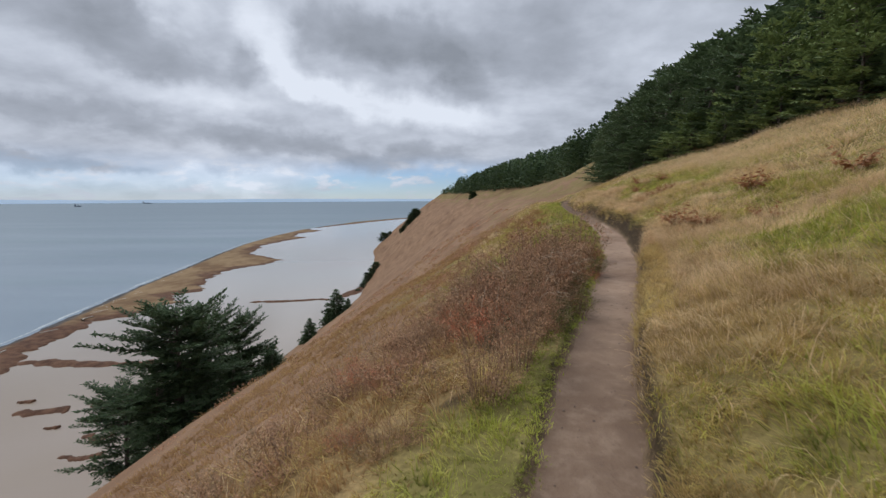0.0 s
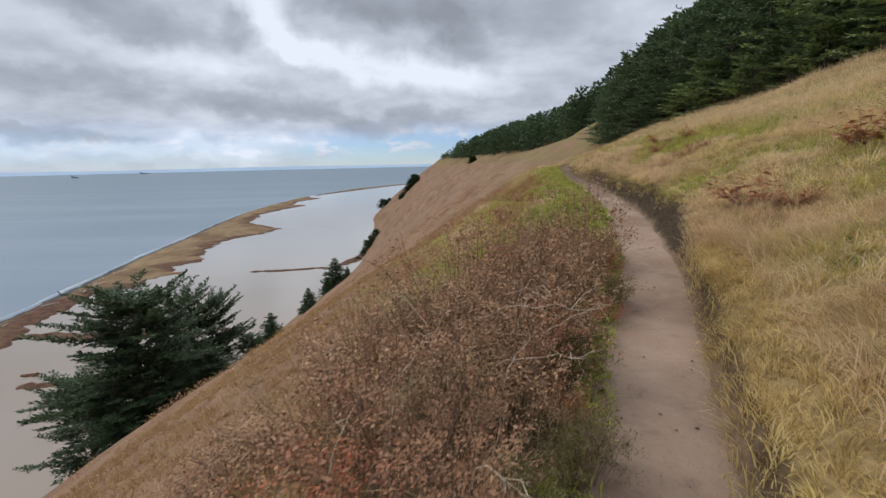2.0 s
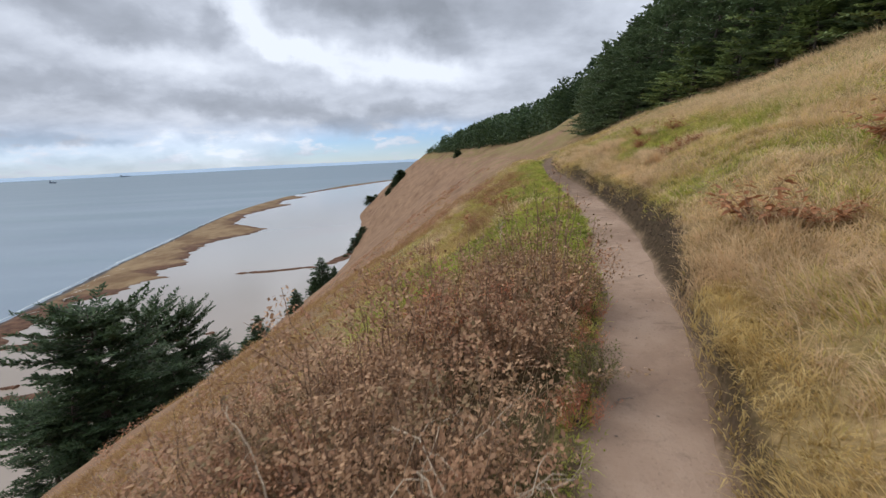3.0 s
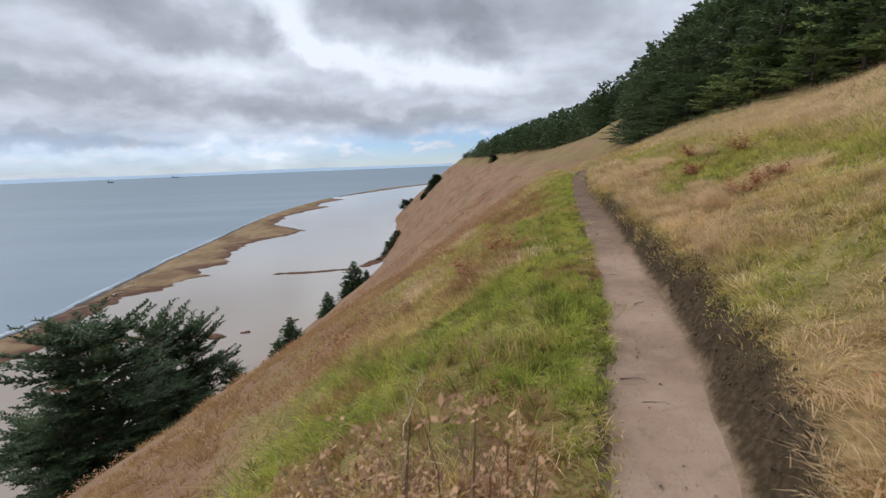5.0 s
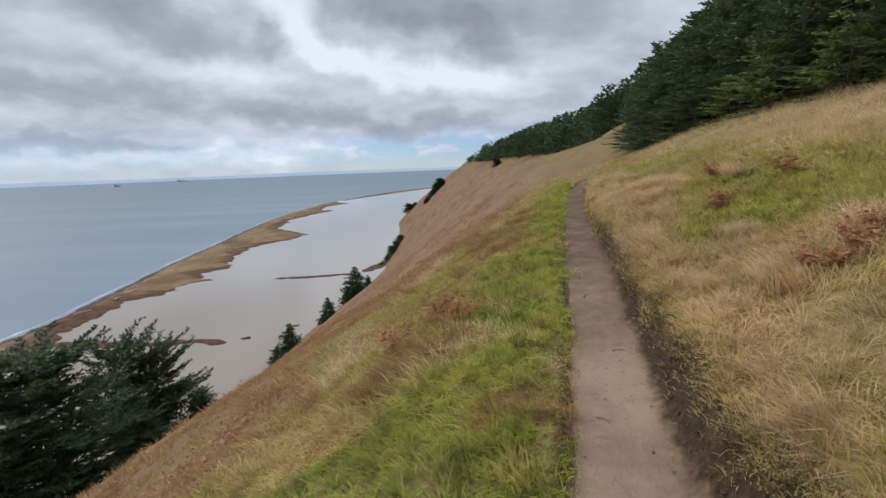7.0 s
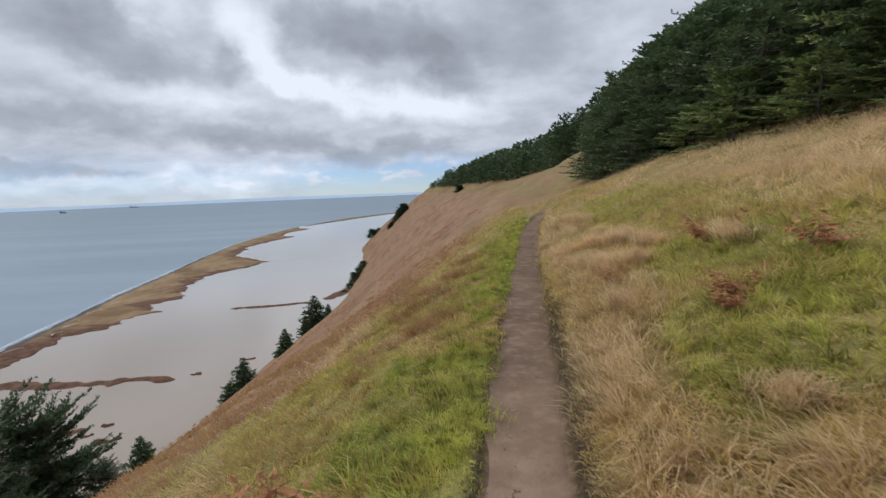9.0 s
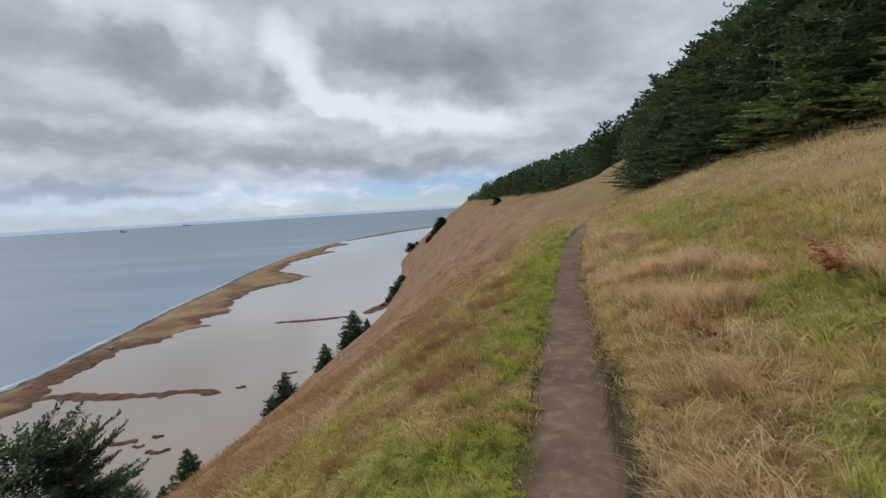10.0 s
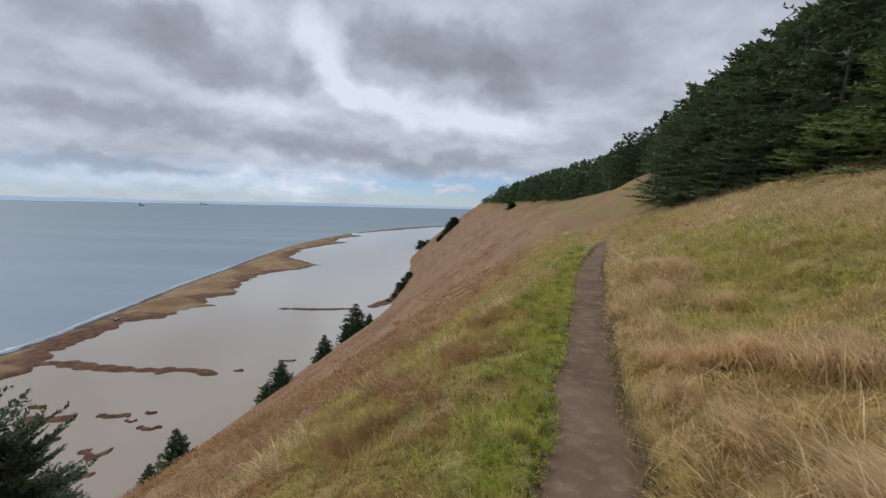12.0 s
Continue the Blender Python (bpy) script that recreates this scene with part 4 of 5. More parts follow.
# ---- grass ----
def blades(rng, x, y, tall, width, lean_x, lean_y, sink=0.01, far=False):
    """Curved tapering blades at points of the plan; returns corners, triangles and the height along each blade."""
    n = len(x)
    z = ground_z(x, y) - sink
    face = rng.uniform(0, np.pi, n)
    wx, wy = np.cos(face) * width * 0.5, np.sin(face) * width * 0.5
    bx, by = np.clip(lean_x + rng.normal(0, 0.34, n), -1.5, 1.5), np.clip(lean_y + rng.normal(0, 0.34, n), -1.5, 1.5)
    if far:
        v = np.empty((n, 3, 3))
        for k, (s, w) in enumerate(((0, 1.1), (0, -1.1), (1, 0))):
            v[:, k, 0], v[:, k, 1], v[:, k, 2] = x + wx * w + bx * tall * s, y + wy * w + by * tall * s, z + tall * s * (1 - 0.25 * (np.abs(bx) + np.abs(by)))
        return v.reshape(-1, 3), np.arange(n * 3).reshape(-1, 3), np.tile(np.array((0, 0, 1.0)), n)
    v = np.empty((n, 5, 3))
    for k, (s, w) in enumerate(((0, 1), (0, -1), (0.55, 0.8), (0.55, -0.8), (1, 0))):
        v[:, k, 0] = x + wx * w + bx * tall * s ** 1.8
        v[:, k, 1] = y + wy * w + by * tall * s ** 1.8
        v[:, k, 2] = z + tall * s * (1 - 0.25 * s * (np.abs(bx) + np.abs(by)))
    f = np.array(((0, 1, 3), (0, 3, 2), (2, 3, 4)))[None] + np.arange(n)[:, None, None] * 5
    along = np.tile(np.array((0, 0, 0.55, 0.55, 1.0)), n)
    return v.reshape(-1, 3), f.reshape(-1, 3), along


def sow(rng, count, y0, y1, d0, d1, power, spread):
    """Points of the plan between two distances from the trail, gathered in tussocks, and the way out from each tussock's heart."""
    size = 14
    hearts = count // size
    y = np.repeat(y0 + (y1 - y0) * rng.uniform(0, 1, hearts) ** power + rng.normal(0, 0.8, hearts), size)
    outer = np.where(rng.uniform(0, 1, hearts) < 0.2, 1.0 + 0.5 * rng.uniform(0, 1, hearts) ** 2, 1.0)
    inner, far = (d0, d1) if abs(d0) < abs(d1) else (d1, d0)
    d = np.repeat(inner + (far - inner) * rng.uniform(0, 1, hearts) ** 1.15 * outer, size)
    wide = np.repeat(spread * rng.uniform(0.5, 2.2, hearts), size)
    ox, oy = rng.normal(0, 1, hearts * size), rng.normal(0, 1, hearts * size)
    tilt = np.repeat(rng.normal(0, 0.35, (hearts, 2)), size, 0)
    vigour = np.repeat(rng.uniform(0.55, 1.45, hearts), size)
    d, y = d + ox * wide, y + oy * wide
    d = np.maximum(d, inner - 0.03) if inner > 0 else np.minimum(d, inner + 0.03)
    return level_x(y) + d, y, d, 0.45 * ox + tilt[:, 0], 0.45 * oy + tilt[:, 1], vigour


def lawn(name, label, material, parts):
    vs, fs, al, at = [], [], [], 0
    for v, f, a in parts:
        vs.append(v)
        fs.append(f + at)
        al.append(a)
        at += len(v)
    me = mesh_of(name, np.concatenate(vs), np.concatenate(fs), material, False, {"along": np.concatenate(al)})
    tagged(new(name, me), label, "grass", kind="stuff")


# brown matted spots in the green grass: x, y, radius
MATS = ((3.73, 17.54, 0.42), (2.59, 27.02, 0.50), (4.31, 20.85, 0.40), (3.86, 19.14, 0.40), (4.40, 17.43, 0.28), (2.52, 18.93, 0.40), (2.60, 12.97, 0.45), (2.28, 12.82, 0.40), (3.53, 11.39, 0.30), (0.39, 12.33, 0.40), (1.99, 9.05, 0.40), (2.60, 8.96, 0.35), (1.31, 10.51, 0.35), (1.55, 8.97, 0.50), (2.70, 8.49, 0.35))


def grow_grass():
    r = np.random.default_rng(21)
    beds = {"gold": [], "straw": [], "olive": [], "lush": [], "russet": [], "tawny": []}

    def bed(count, y0, y1, d0, d1, scale, power, tallness):
        x, y, d, ox, oy, vigour = sow(r, count, y0, y1, d0, d1, power, 3.4 * scale)
        count = len(x)
        off = np.abs(x - trail_x(y))
        edge = trail_half(y) - 0.005 - 0.02 * (d < 0) - 0.035 * (d > 0) * (1 - smooth(y, 7.3, 8.3)) + 0.95 * bank_width(y) * (d > 0) + (0.09 + 0.07 * (d < 0)) * (wave(x, y, 0.45, 89) - 0.5)
        keep = (off > edge + 0.035 * r.normal(0, 1, count)) & (~in_thicket(x, y) | (r.uniform(0, 1, count) < 0.10))
        x, y, d, off, ox, oy, vigour = x[keep], y[keep], d[keep], off[keep], ox[keep], oy[keep], vigour[keep]
        n = len(x)
        green = green_amount(x, y) + r.normal(0, 0.2, n) + 0.22 * (vigour - 1)
        green = np.where(in_thicket(x, y), 0, green)
        tuft = wave(x, y, 0.55, 81) * 0.6 + wave(x, y, 0.19, 82) * 0.4
        straw = smooth(wave(x, y, 1.6, 83) * 0.7 + wave(x, y, 0.5, 84) * 0.3, 0.5, 0.72) + r.normal(0, 0.15, n) + 0.42 * (d > 0.6) * (1 - smooth(y, 9, 14)) + 0.22 * (d > 0.5) + 0.35 * (d > 0.3) * (1 - smooth(d, 1.0, 1.6)) * smooth(y, 9, 12) + in_thicket(x, y)
        russet = np.maximum(smooth(-d, 2.2, 4.2), 0.75 * smooth(-d, 0.5, 1.1) * (1 - smooth(y, 7, 9))) + r.normal(0, 0.2, n)
        kind = np.where(green > 0.74, 3, np.where(green > 0.40, 2, np.where(russet > 0.55, 4, np.where((straw > 0.55), 1, 0))))
        matted = smooth(wave(x, y, 1.3, 90) * 0.65 + wave(x, y, 0.45, 91) * 0.35, 0.5, 0.66)
        kind = np.where((kind < 2) & (r.uniform(0, 1, n) < np.maximum(0.60 * smooth(y, 11, 16) * (1 - smooth(d, 2.5, 4)), np.maximum(0.8 * (1 - smooth(y, 3.2, 5.5)), 0.25 * matted)) * (d > 0)), 5, kind)
        kind = np.where((kind != 1) & (d > 0) & (r.uniform(0, 1, n) < 0.7 * smooth(d, 2.6, 5)), 1, kind)
        kind = np.where((kind == 0) & (d < 0) & (r.uniform(0, 1, n) < 0.65 * smooth(y, 11, 16)), 5, kind)
        kind = np.where((kind > 1) & (kind < 4) & (d < -0.45) & (r.uniform(0, 1, n) < (0.5 * matted + 0.08) * smooth(-d, 0.4, 1.1)), np.where(r.uniform(0, 1, n) < 0.6, 5, 4), kind)
        kind = np.where((kind == 3) & (d < -1.4) & (y > 13.5), 2, kind)
        for mx, my, mr in MATS:
            kind = np.where((np.hypot(x - mx, y - my) < mr * (0.5 + wave(x, y, 0.3, 92))) & (r.uniform(0, 1, n) < 0.8), 4, kind)
        near = smooth(off, 0.28, 0.8)
        tall = (0.10 + 0.24 * tuft ** 1.4) * tallness * (0.30 + 0.25 * (d > 0) * (1 - smooth(y, 7.3, 8.3)) * (1 - near) + 0.70 * near) * r.uniform(0.6, 1.35, n)
        tall = tall * vigour * np.choose(kind, (1.0, 1.35, 0.8, 1.0, 1.0, 1.0)) * np.where(in_thicket(x, y), 1.5, 1) * (0.75 + 0.25 * smooth(y, 5, 9))
        tall = np.minimum(tall, 0.5) * np.where(d > 0, 1 - 0.42 * smooth(y, 7, 8.5) * (1 - smooth(y, 11.5, 14)) * (1 - smooth(d, 2.0, 3.2)), 1)
        swirl = wave(x, y, 0.5, 85) * 9.0
        lx, ly = -0.34 + 0.55 * np.cos(swirl) + ox, -0.08 + 0.6 * np.sin(swirl) + oy
        tall = tall * np.choose(kind, (0.70, 0.78, 0.60, 0.64, 0.60, 0.70))
        width = 1.25 * scale * r.uniform(0.6, 1.4, n) * (0.72 + 0.28 * smooth(y, 5, 10)) * np.choose(kind, (1.0, 0.85, 1.1, 1.15, 1.0, 1.0))
        for k, key in enumerate(("gold", "straw", "olive", "lush", "russet", "tawny")):
            s = kind == k
            if s.any():
                beds[key].append(blades(r, x[s], y[s], tall[s], width[s], lx[s], ly[s], far=scale > 0.01))

    bed(130000, 1.6, 14, 0.28, 3.2, 0.0058, 1.15, 1.0)
    bed(112000, 12, 24, 0.28, 4.5, 0.0060, 1.15, 1.0)
    bed(48000, 2.0, 22, 3.0, 9.5, 0.012, 1.0, 1.05)
    bed(40000, 22, 46, 0.3, 8.5, 0.017, 1.2, 1.1)
    bed(70000, 1.8, 14, -2.8, -0.24, 0.0065, 1.0, 0.85)
    bed(70000, 12, 24, -3.4, -0.24, 0.0075, 1.0, 0.85)
    bed(66000, 3.0, 26, -10, -2.4, 0.0115, 1.0, 1.0)
    bed(22000, 1.6, 24, -0.5, -0.22, 0.006, 1.0, 0.9)
    bed(20000, 1.6, 24, 0.24, 0.62, 0.006, 1.0, 1.2)
    bed(40000, 24, 50, -9, -0.3, 0.018, 1.3, 1.0)
    bed(20000, 18, 90, -34, -8, 0.03, 1.5, 1.3)
    bed(42000, -14, 3.0, 0.3, 9, 0.0115, 0.8, 1.0)
    bed(36000, -14, 3.0, -9, -0.26, 0.0115, 0.8, 0.9)
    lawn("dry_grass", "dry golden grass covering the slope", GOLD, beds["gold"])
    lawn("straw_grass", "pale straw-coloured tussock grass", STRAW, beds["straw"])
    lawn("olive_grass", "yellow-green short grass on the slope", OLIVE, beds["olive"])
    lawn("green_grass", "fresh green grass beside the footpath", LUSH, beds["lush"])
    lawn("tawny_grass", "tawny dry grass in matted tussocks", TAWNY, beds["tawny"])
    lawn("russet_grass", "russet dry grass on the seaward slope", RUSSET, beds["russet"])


grow_grass()


# ---- tussocks ----
def tuft(seed, count, tall, lean, spread=0.11, width=0.004):
    """A fountain of long blades bent over by the wind."""
    q = np.random.default_rng(seed)
    a, reach = q.uniform(0, 2 * np.pi, count), q.uniform(0.1, 0.75, count)
    ln = tall * q.uniform(0.55, 1.15, count)
    face, w = q.uniform(0, np.pi, count), width * q.uniform(0.7, 1.4, count)
    fx, fy = q.normal(0, spread, count), q.normal(0, spread, count)
    v = np.empty((count, 5, 3))
    for k, (s, side) in enumerate(((0, 1), (0, -1), (0.55, 0.8), (0.55, -0.8), (1, 0))):
        bend = ln * s ** 1.7
        v[:, k, 0] = fx + np.cos(face) * w * side + (np.cos(a) * reach + lean[0]) * bend
        v[:, k, 1] = fy + np.sin(face) * w * side + (np.sin(a) * reach + lean[1]) * bend
        v[:, k, 2] = ln * s * (1 - 0.42 * s * (reach + 0.35)) - 0.01
    f = np.array(((0, 1, 3), (0, 3, 2), (2, 3, 4)))[None] + np.arange(count)[:, None, None] * 5
    return v.reshape(-1, 3), f.reshape(-1, 3), np.tile(np.array((0, 0, 0.55, 0.55, 1.0)), count)


def tussock(name, seed, count, tall, lean, material):
    v, f, a = tuft(seed, count, tall, lean)
    return mesh_of(name, v, f, material, False, {"along": a})


def sward(name, label, material, shapes, places):
    """Many tufts too thick to tell apart, as one growth."""
    pieces, along = [], []
    for k, (x, y, s) in enumerate(places):
        seed, count, tall, lean, spread = shapes[k % len(shapes)]
        v, f, a = tuft(seed + k, count, tall * s, lean, spread * s, 0.0042)
        pieces.append((v + (x, y, float(ground_z(x, y)) - 0.02), f))
        along.append(a)
    v, f = joined(pieces)
    tagged(new(name, mesh_of(name, v, f, material, False, {"along": np.concatenate(along)})), label, "grass", kind="stuff")


def set_tussocks(name, label, group, meshes, places):
    for k, (x, y, s) in enumerate(places):
        ob = tagged(new(name, meshes[k % len(meshes)]), label, "grass tussock", group)
        ob.matrix_basis = pose(x, y, float(ground_z(x, y)) - 0.02, 0, 0, 23 * (k % 5) - 46) @ Matrix.Scale(s, 4)


TUSSOCKS = ((6.0, 16.8, 1.1), (6.1, 17.05, 0.9), (6.2, 16.6, 0.9), (6.75, 17.4, 1.0), (6.7, 17.15, 0.9), (6.9, 15.9, 0.9), (5.6, 15.3, 0.8), (5.95, 17.65, 0.9),
            (6.35, 18.75, 1.1), (6.15, 18.9, 0.9), (6.5, 18.5, 1.0), (6.6, 18.1, 1.0), (6.8, 18.3, 0.9), (7.6, 23.1, 1.1), (7.2, 20.8, 0.9), (6.95, 21.9, 0.9),
            (7.4, 23.5, 1.0), (5.8, 18.4, 0.7), (6.0, 19.2, 0.8), (6.4, 20.1, 0.8), (5.1, 11.9, 0.8), (5.3, 12.1, 0.7), (4.9, 12.4, 0.7), (5.6, 13.4, 0.7))
set_tussocks("straw_tussock", "pale straw tussock of long grass bent by wind", "straw tussocks on the slope",
             [tussock("straw_tussock", 141, 420, 0.34, (-0.45, -0.1), STRAW), tussock("straw_tussock", 142, 360, 0.28, (-0.6, 0.1), STRAW), tussock("straw_tussock", 143, 480, 0.38, (-0.35, -0.3), STRAW)], TUSSOCKS)
q = np.random.default_rng(150)
verge = []
for y in np.arange(9.2, 30, 0.24):
    off = 0.33 + abs(q.normal(0, 0.28)) + 0.05
    verge.append((float(trail_x(y)) - off, float(y + q.uniform(-0.1, 0.1)), float(q.uniform(0.65, 1.2) * (0.75 if off < 0.42 else 1.0))))
sward("verge_grass", "lush green tufts of grass beside the footpath", LUSH, [(1510, 240, 0.19, (-0.15, -0.05), 0.09), (2520, 280, 0.16, (0.1, -0.2), 0.11)], verge[::2] + verge[1::4])
sward("verge_dry_grass", "yellow-green tufts of grass beside the footpath", OLIVE, [(3530, 220, 0.21, (-0.3, 0.1), 0.10)], verge[3::4])
BROWN = ((4.05, 17.6, 1.0), (3.8, 17.3, 0.9), (3.55, 17.45, 0.9), (3.7, 17.8, 0.8), (3.35, 19.0, 1.1), (3.1, 19.2, 1.0), (3.5, 19.3, 1.0), (3.3, 18.75, 0.9), (4.5, 22.3, 1.1), (4.3, 22.7, 1.0), (4.7, 22.8, 0.9),
         (3.2, 23.5, 1.1), (3.4, 23.9, 1.0), (2.2, 20.0, 0.9), (2.5, 20.3, 0.8), (4.15, 18.9, 0.8), (4.3, 20.6, 0.9), (4.1, 20.9, 0.9), (2.0, 17.3, 0.9), (1.7, 16.9, 0.8), (2.9, 16.2, 0.7), (2.4, 13.5, 0.8), (2.7, 14.1, 0.7))
sward("withered_grass", "withered reddish-brown tufts among green grass", RUSSET, [(4610, 260, 0.25, (-0.3, -0.2), 0.13), (5620, 220, 0.20, (-0.5, 0.2), 0.13)], BROWN)


# ---- shrubs, ferns and litter ----
def shrub_meshes(seed, wide, tall, stems, leaves, leaf, material):
    """Arching stems with side twigs, and folded leaves gathered along the twigs."""
    r = np.random.default_rng(seed)
    wood, base, way = [], [], []
    lift = np.array((0, 0, 0.16 * tall))
    each = max(2, leaves // (stems * 5))
    for k in range(stems):
        a, q = r.uniform(0, 2 * np.pi), r.uniform(0, 1) ** 0.6
        tip = np.array((np.cos(a) * wide * q, np.sin(a) * wide * q, tall * (1.05 - 0.5 * q * q) * r.uniform(0.7, 1.15)))
        foot = np.array((np.cos(a), np.sin(a), 0)) * wide * q * 0.45
        s = np.linspace(0, 1, 5)[:, None]
        wood.append(tube(foot + (tip - foot) * s + lift * s * (1 - s) + r.normal(0, 0.02, (5, 3)) * s, np.linspace(0.0036, 0.0013, 5), 3))
        for j in range(5):
            t = 0.25 + 0.75 * (j + r.uniform(0, 0.9)) / 5
            p = foot + (tip - foot) * t + lift * t * (1 - t)
            out = r.normal(0, 1, 3) * (1, 1, 0.6) + (0.6 * np.cos(a), 0.6 * np.sin(a), 0.35)
            out *= r.uniform(0.05, 0.13) / np.linalg.norm(out)
            if j == 2:
                wood.append(tube(np.stack((p, p + out)), (0.0017, 0.0009), 3))
            u = r.uniform(0.1, 1.1, each)[:, None]
            base.append(p + out * u + r.normal(0, 0.016, (each, 3)))
            way.append(r.normal(0, 0.8, (each, 3)) + out / np.linalg.norm(out) * 0.7 + (0, 0, 0.15))
    base, way = np.concatenate(base), np.concatenate(way)
    n = len(base)
    v, f = sprays(r, base, way, leaf * r.uniform(0.7, 1.4, n), leaf * r.uniform(0.22, 0.36, n), 1)
    wv, wf = joined(wood)
    return mesh_of("shrub_wood", wv, wf, TWIG), mesh_of("shrub_leaves", v, f, material)


def shrub(name, label, category, group, seed, wide, tall, stems, leaves, leaf, material):
    wood, leafage = shrub_meshes(seed, wide, tall, stems, leaves, leaf, material)
    ob = thing(name, label, category, group)
    part("stem_tangle", wood, ob)
    part("foliage", leafage, ob)
    return ob


RUSTY = ((-0.41, 5.07, 0.7), (-0.1, 4.5, 0.5), (0.46, 6.2, 0.6), (-0.18, 3.4, 0.35), (0.75, 5.4, 0.45))
THICKET = "shrubs of the withered thicket beside the path"
brown = shrub("wild_rose_shrub", "withered brown wild rose bush beside the path", "shrub", THICKET, 41, 0.62, 0.55, 44, 4400, 0.0205, THICKET_LEAF)
brown_b = shrub("wild_rose_shrub", "tangled purplish-brown bush with dry leaves", "shrub", THICKET, 42, 0.55, 0.62, 46, 4200, 0.0195, THICKET_LEAF)
rust = shrub("wild_rose_shrub", "low bush with rust-red autumn leaves", "shrub", THICKET, 43, 0.45, 0.42, 36, 2400, 0.019, RUST_LEAF)
leafy = shrub("wild_rose_shrub", "low bush still holding dull green leaves", "shrub", THICKET, 44, 0.32, 0.46, 40, 3400, 0.018, HEDGE_LEAF)
brown_c = shrub("wild_rose_shrub", "upright brown wild rose bush with withered leaves", "shrub", THICKET, 47, 0.36, 0.68, 40, 3800, 0.018, THICKET_LEAF)
used = set()


def plant(ob, x, y, turn, scale, sink=0.04):
    stand(ob, x, y, turn, scale, sink, ob.name in used)
    used.add(ob.name)


r = np.random.default_rng(77)
for d in (-0.37, -0.64, -0.98, -1.35, -1.75):
    y = 3.5
    while y < 8.0 - 0.25 * abs(d + 0.6):
        x = float(level_x(y)) + d + r.uniform(-0.12, 0.12)
        if d < -0.9 - 0.9 * smooth(y, 4.0, 6.5):
            y += 0.4
            continue
        near = d > -0.5
        if near and y < 4.35:
            y += 0.4
            continue
        pick = r.uniform()
        if r.uniform() < 0.07:
            y += 0.5
            continue
        k = leafy if near and y > 4.4 and pick < 0.85 else rust if pick > 0.86 else brown if pick > 0.5 else brown_b
        k = brown_c if -0.7 < d < -0.6 and k is not leafy else k
        spread = 0.36 if k is brown_c else 0.30 if k is leafy else 0.45 if k is rust else 0.6
        plant(k, x, y + r.uniform(-0.1, 0.1), float(r.uniform(0, 360)), min((abs(d) - 0.19) / spread, r.uniform(0.6, 1.25) * (0.85 if near else 1.12 if d > -1.6 else 0.85) * (0.85 + 0.30 * smooth(y, 5, 7.0) - 0.30 * smooth(y, 7.2, 8.0))))
        y += r.uniform(0.30, 0.42) if near else r.uniform(0.42, 0.6)
for x, y, s in RUSTY:
    plant(rust, x, y, float(r.uniform(0, 360)), s)
for k in range(15):
    y = float(r.uniform(3.2, 7.0))
    d = float(r.uniform(-2.1, -0.95 - 0.7 * smooth(y, 4.0, 6.5)))
    plant(brown if k % 3 else brown_b, float(level_x(y)) + d, y, float(r.uniform(0, 360)), float(r.uniform(0.28, 0.45)), 0.06)
for k in range(12):
    y = float(r.uniform(7.7, 9.3))
    d = float(r.uniform(-2.2, -0.65))
    plant(brown if k % 2 else brown_b, float(level_x(y)) + d, y, float(r.uniform(0, 360)), float(r.uniform(0.28, 0.45)), 0.05)
herb = shrub("dry_herb", "low withered reddish-brown herb on the slope", "shrub", "withered herbs round the thicket", 49, 0.34, 0.26, 26, 1500, 0.017, THICKET_LEAF)
for k in range(46):
    y = float(r.uniform(2.6, 8.6))
    d = float(r.uniform(-3.0, -0.9 - 0.8 * smooth(y, 3.6, 6.0)))
    plant(herb, float(level_x(y)) + d, y, float(r.uniform(0, 360)), float(r.uniform(0.6, 1.25)), 0.04)
HEATH = "low brown heath shrubs on the slope"
heath = shrub("heath_shrub", "low reddish-brown heath patch in the grass", "shrub", HEATH, 45, 0.55, 0.22, 44, 1700, 0.024, BROWN_LEAF)
for x, y, s in ((3.5, 20.4, 1.0), (3.1, 20.9, 0.9), (3.8, 19.7, 0.8), (2.7, 26.2, 1.3), (2.2, 26.6, 1.2), (3.2, 25.9, 1.0), (4.2, 31.0, 1.3), (5.2, 34.5, 1.2), (2.4, 14.4, 0.7), (1.5, 13.4, 0.8),
                (3.75, 17.2, 0.5), (2.9, 13.7, 0.5), (2.4, 13.0, 0.5), (0.9, 14.5, 0.7), (2.9, 17.2, 0.6), (3.35, 16.9, 0.6), (3.1, 16.5, 0.5), (2.55, 13.2, 0.5), (0.8, 18.0, 0.8), (-0.6, 16.0, 0.8)):
    plant(heath, x, y, float(r.uniform(0, 360)), s)


def scrub_patches():
    """Low brown scrub in scattered streaks over the seaward slope."""
    q = np.random.default_rng(48)
    y = 13 + 75 * q.uniform(0, 1, 90000) ** 1.4
    d = -3.0 - 26 * q.uniform(0, 1, 90000) ** 1.2
    x = level_x(y) + d
    n = 0.6 * wave(x * 1.6, y * 0.55, 2.2, 87) + 0.4 * wave(x, y, 0.7, 88)
    k = n > 0.66
    x, y = x[k], y[k]
    size = 0.032 + 0.0009 * y
    base = np.stack((x, y, ground_z(x, y) + q.uniform(0.0, 0.22, len(x))), -1)
    v, f = sprays(q, base, q.normal(0, 1, base.shape) + (0, 0, 0.4), size * 1.3, size * 0.4, 1)
    tagged(new("scrub", mesh_of("scrub", v, f, BROWN_LEAF)), "streaks of low brown scrub on the slope", "scrub", kind="stuff")


scrub_patches()


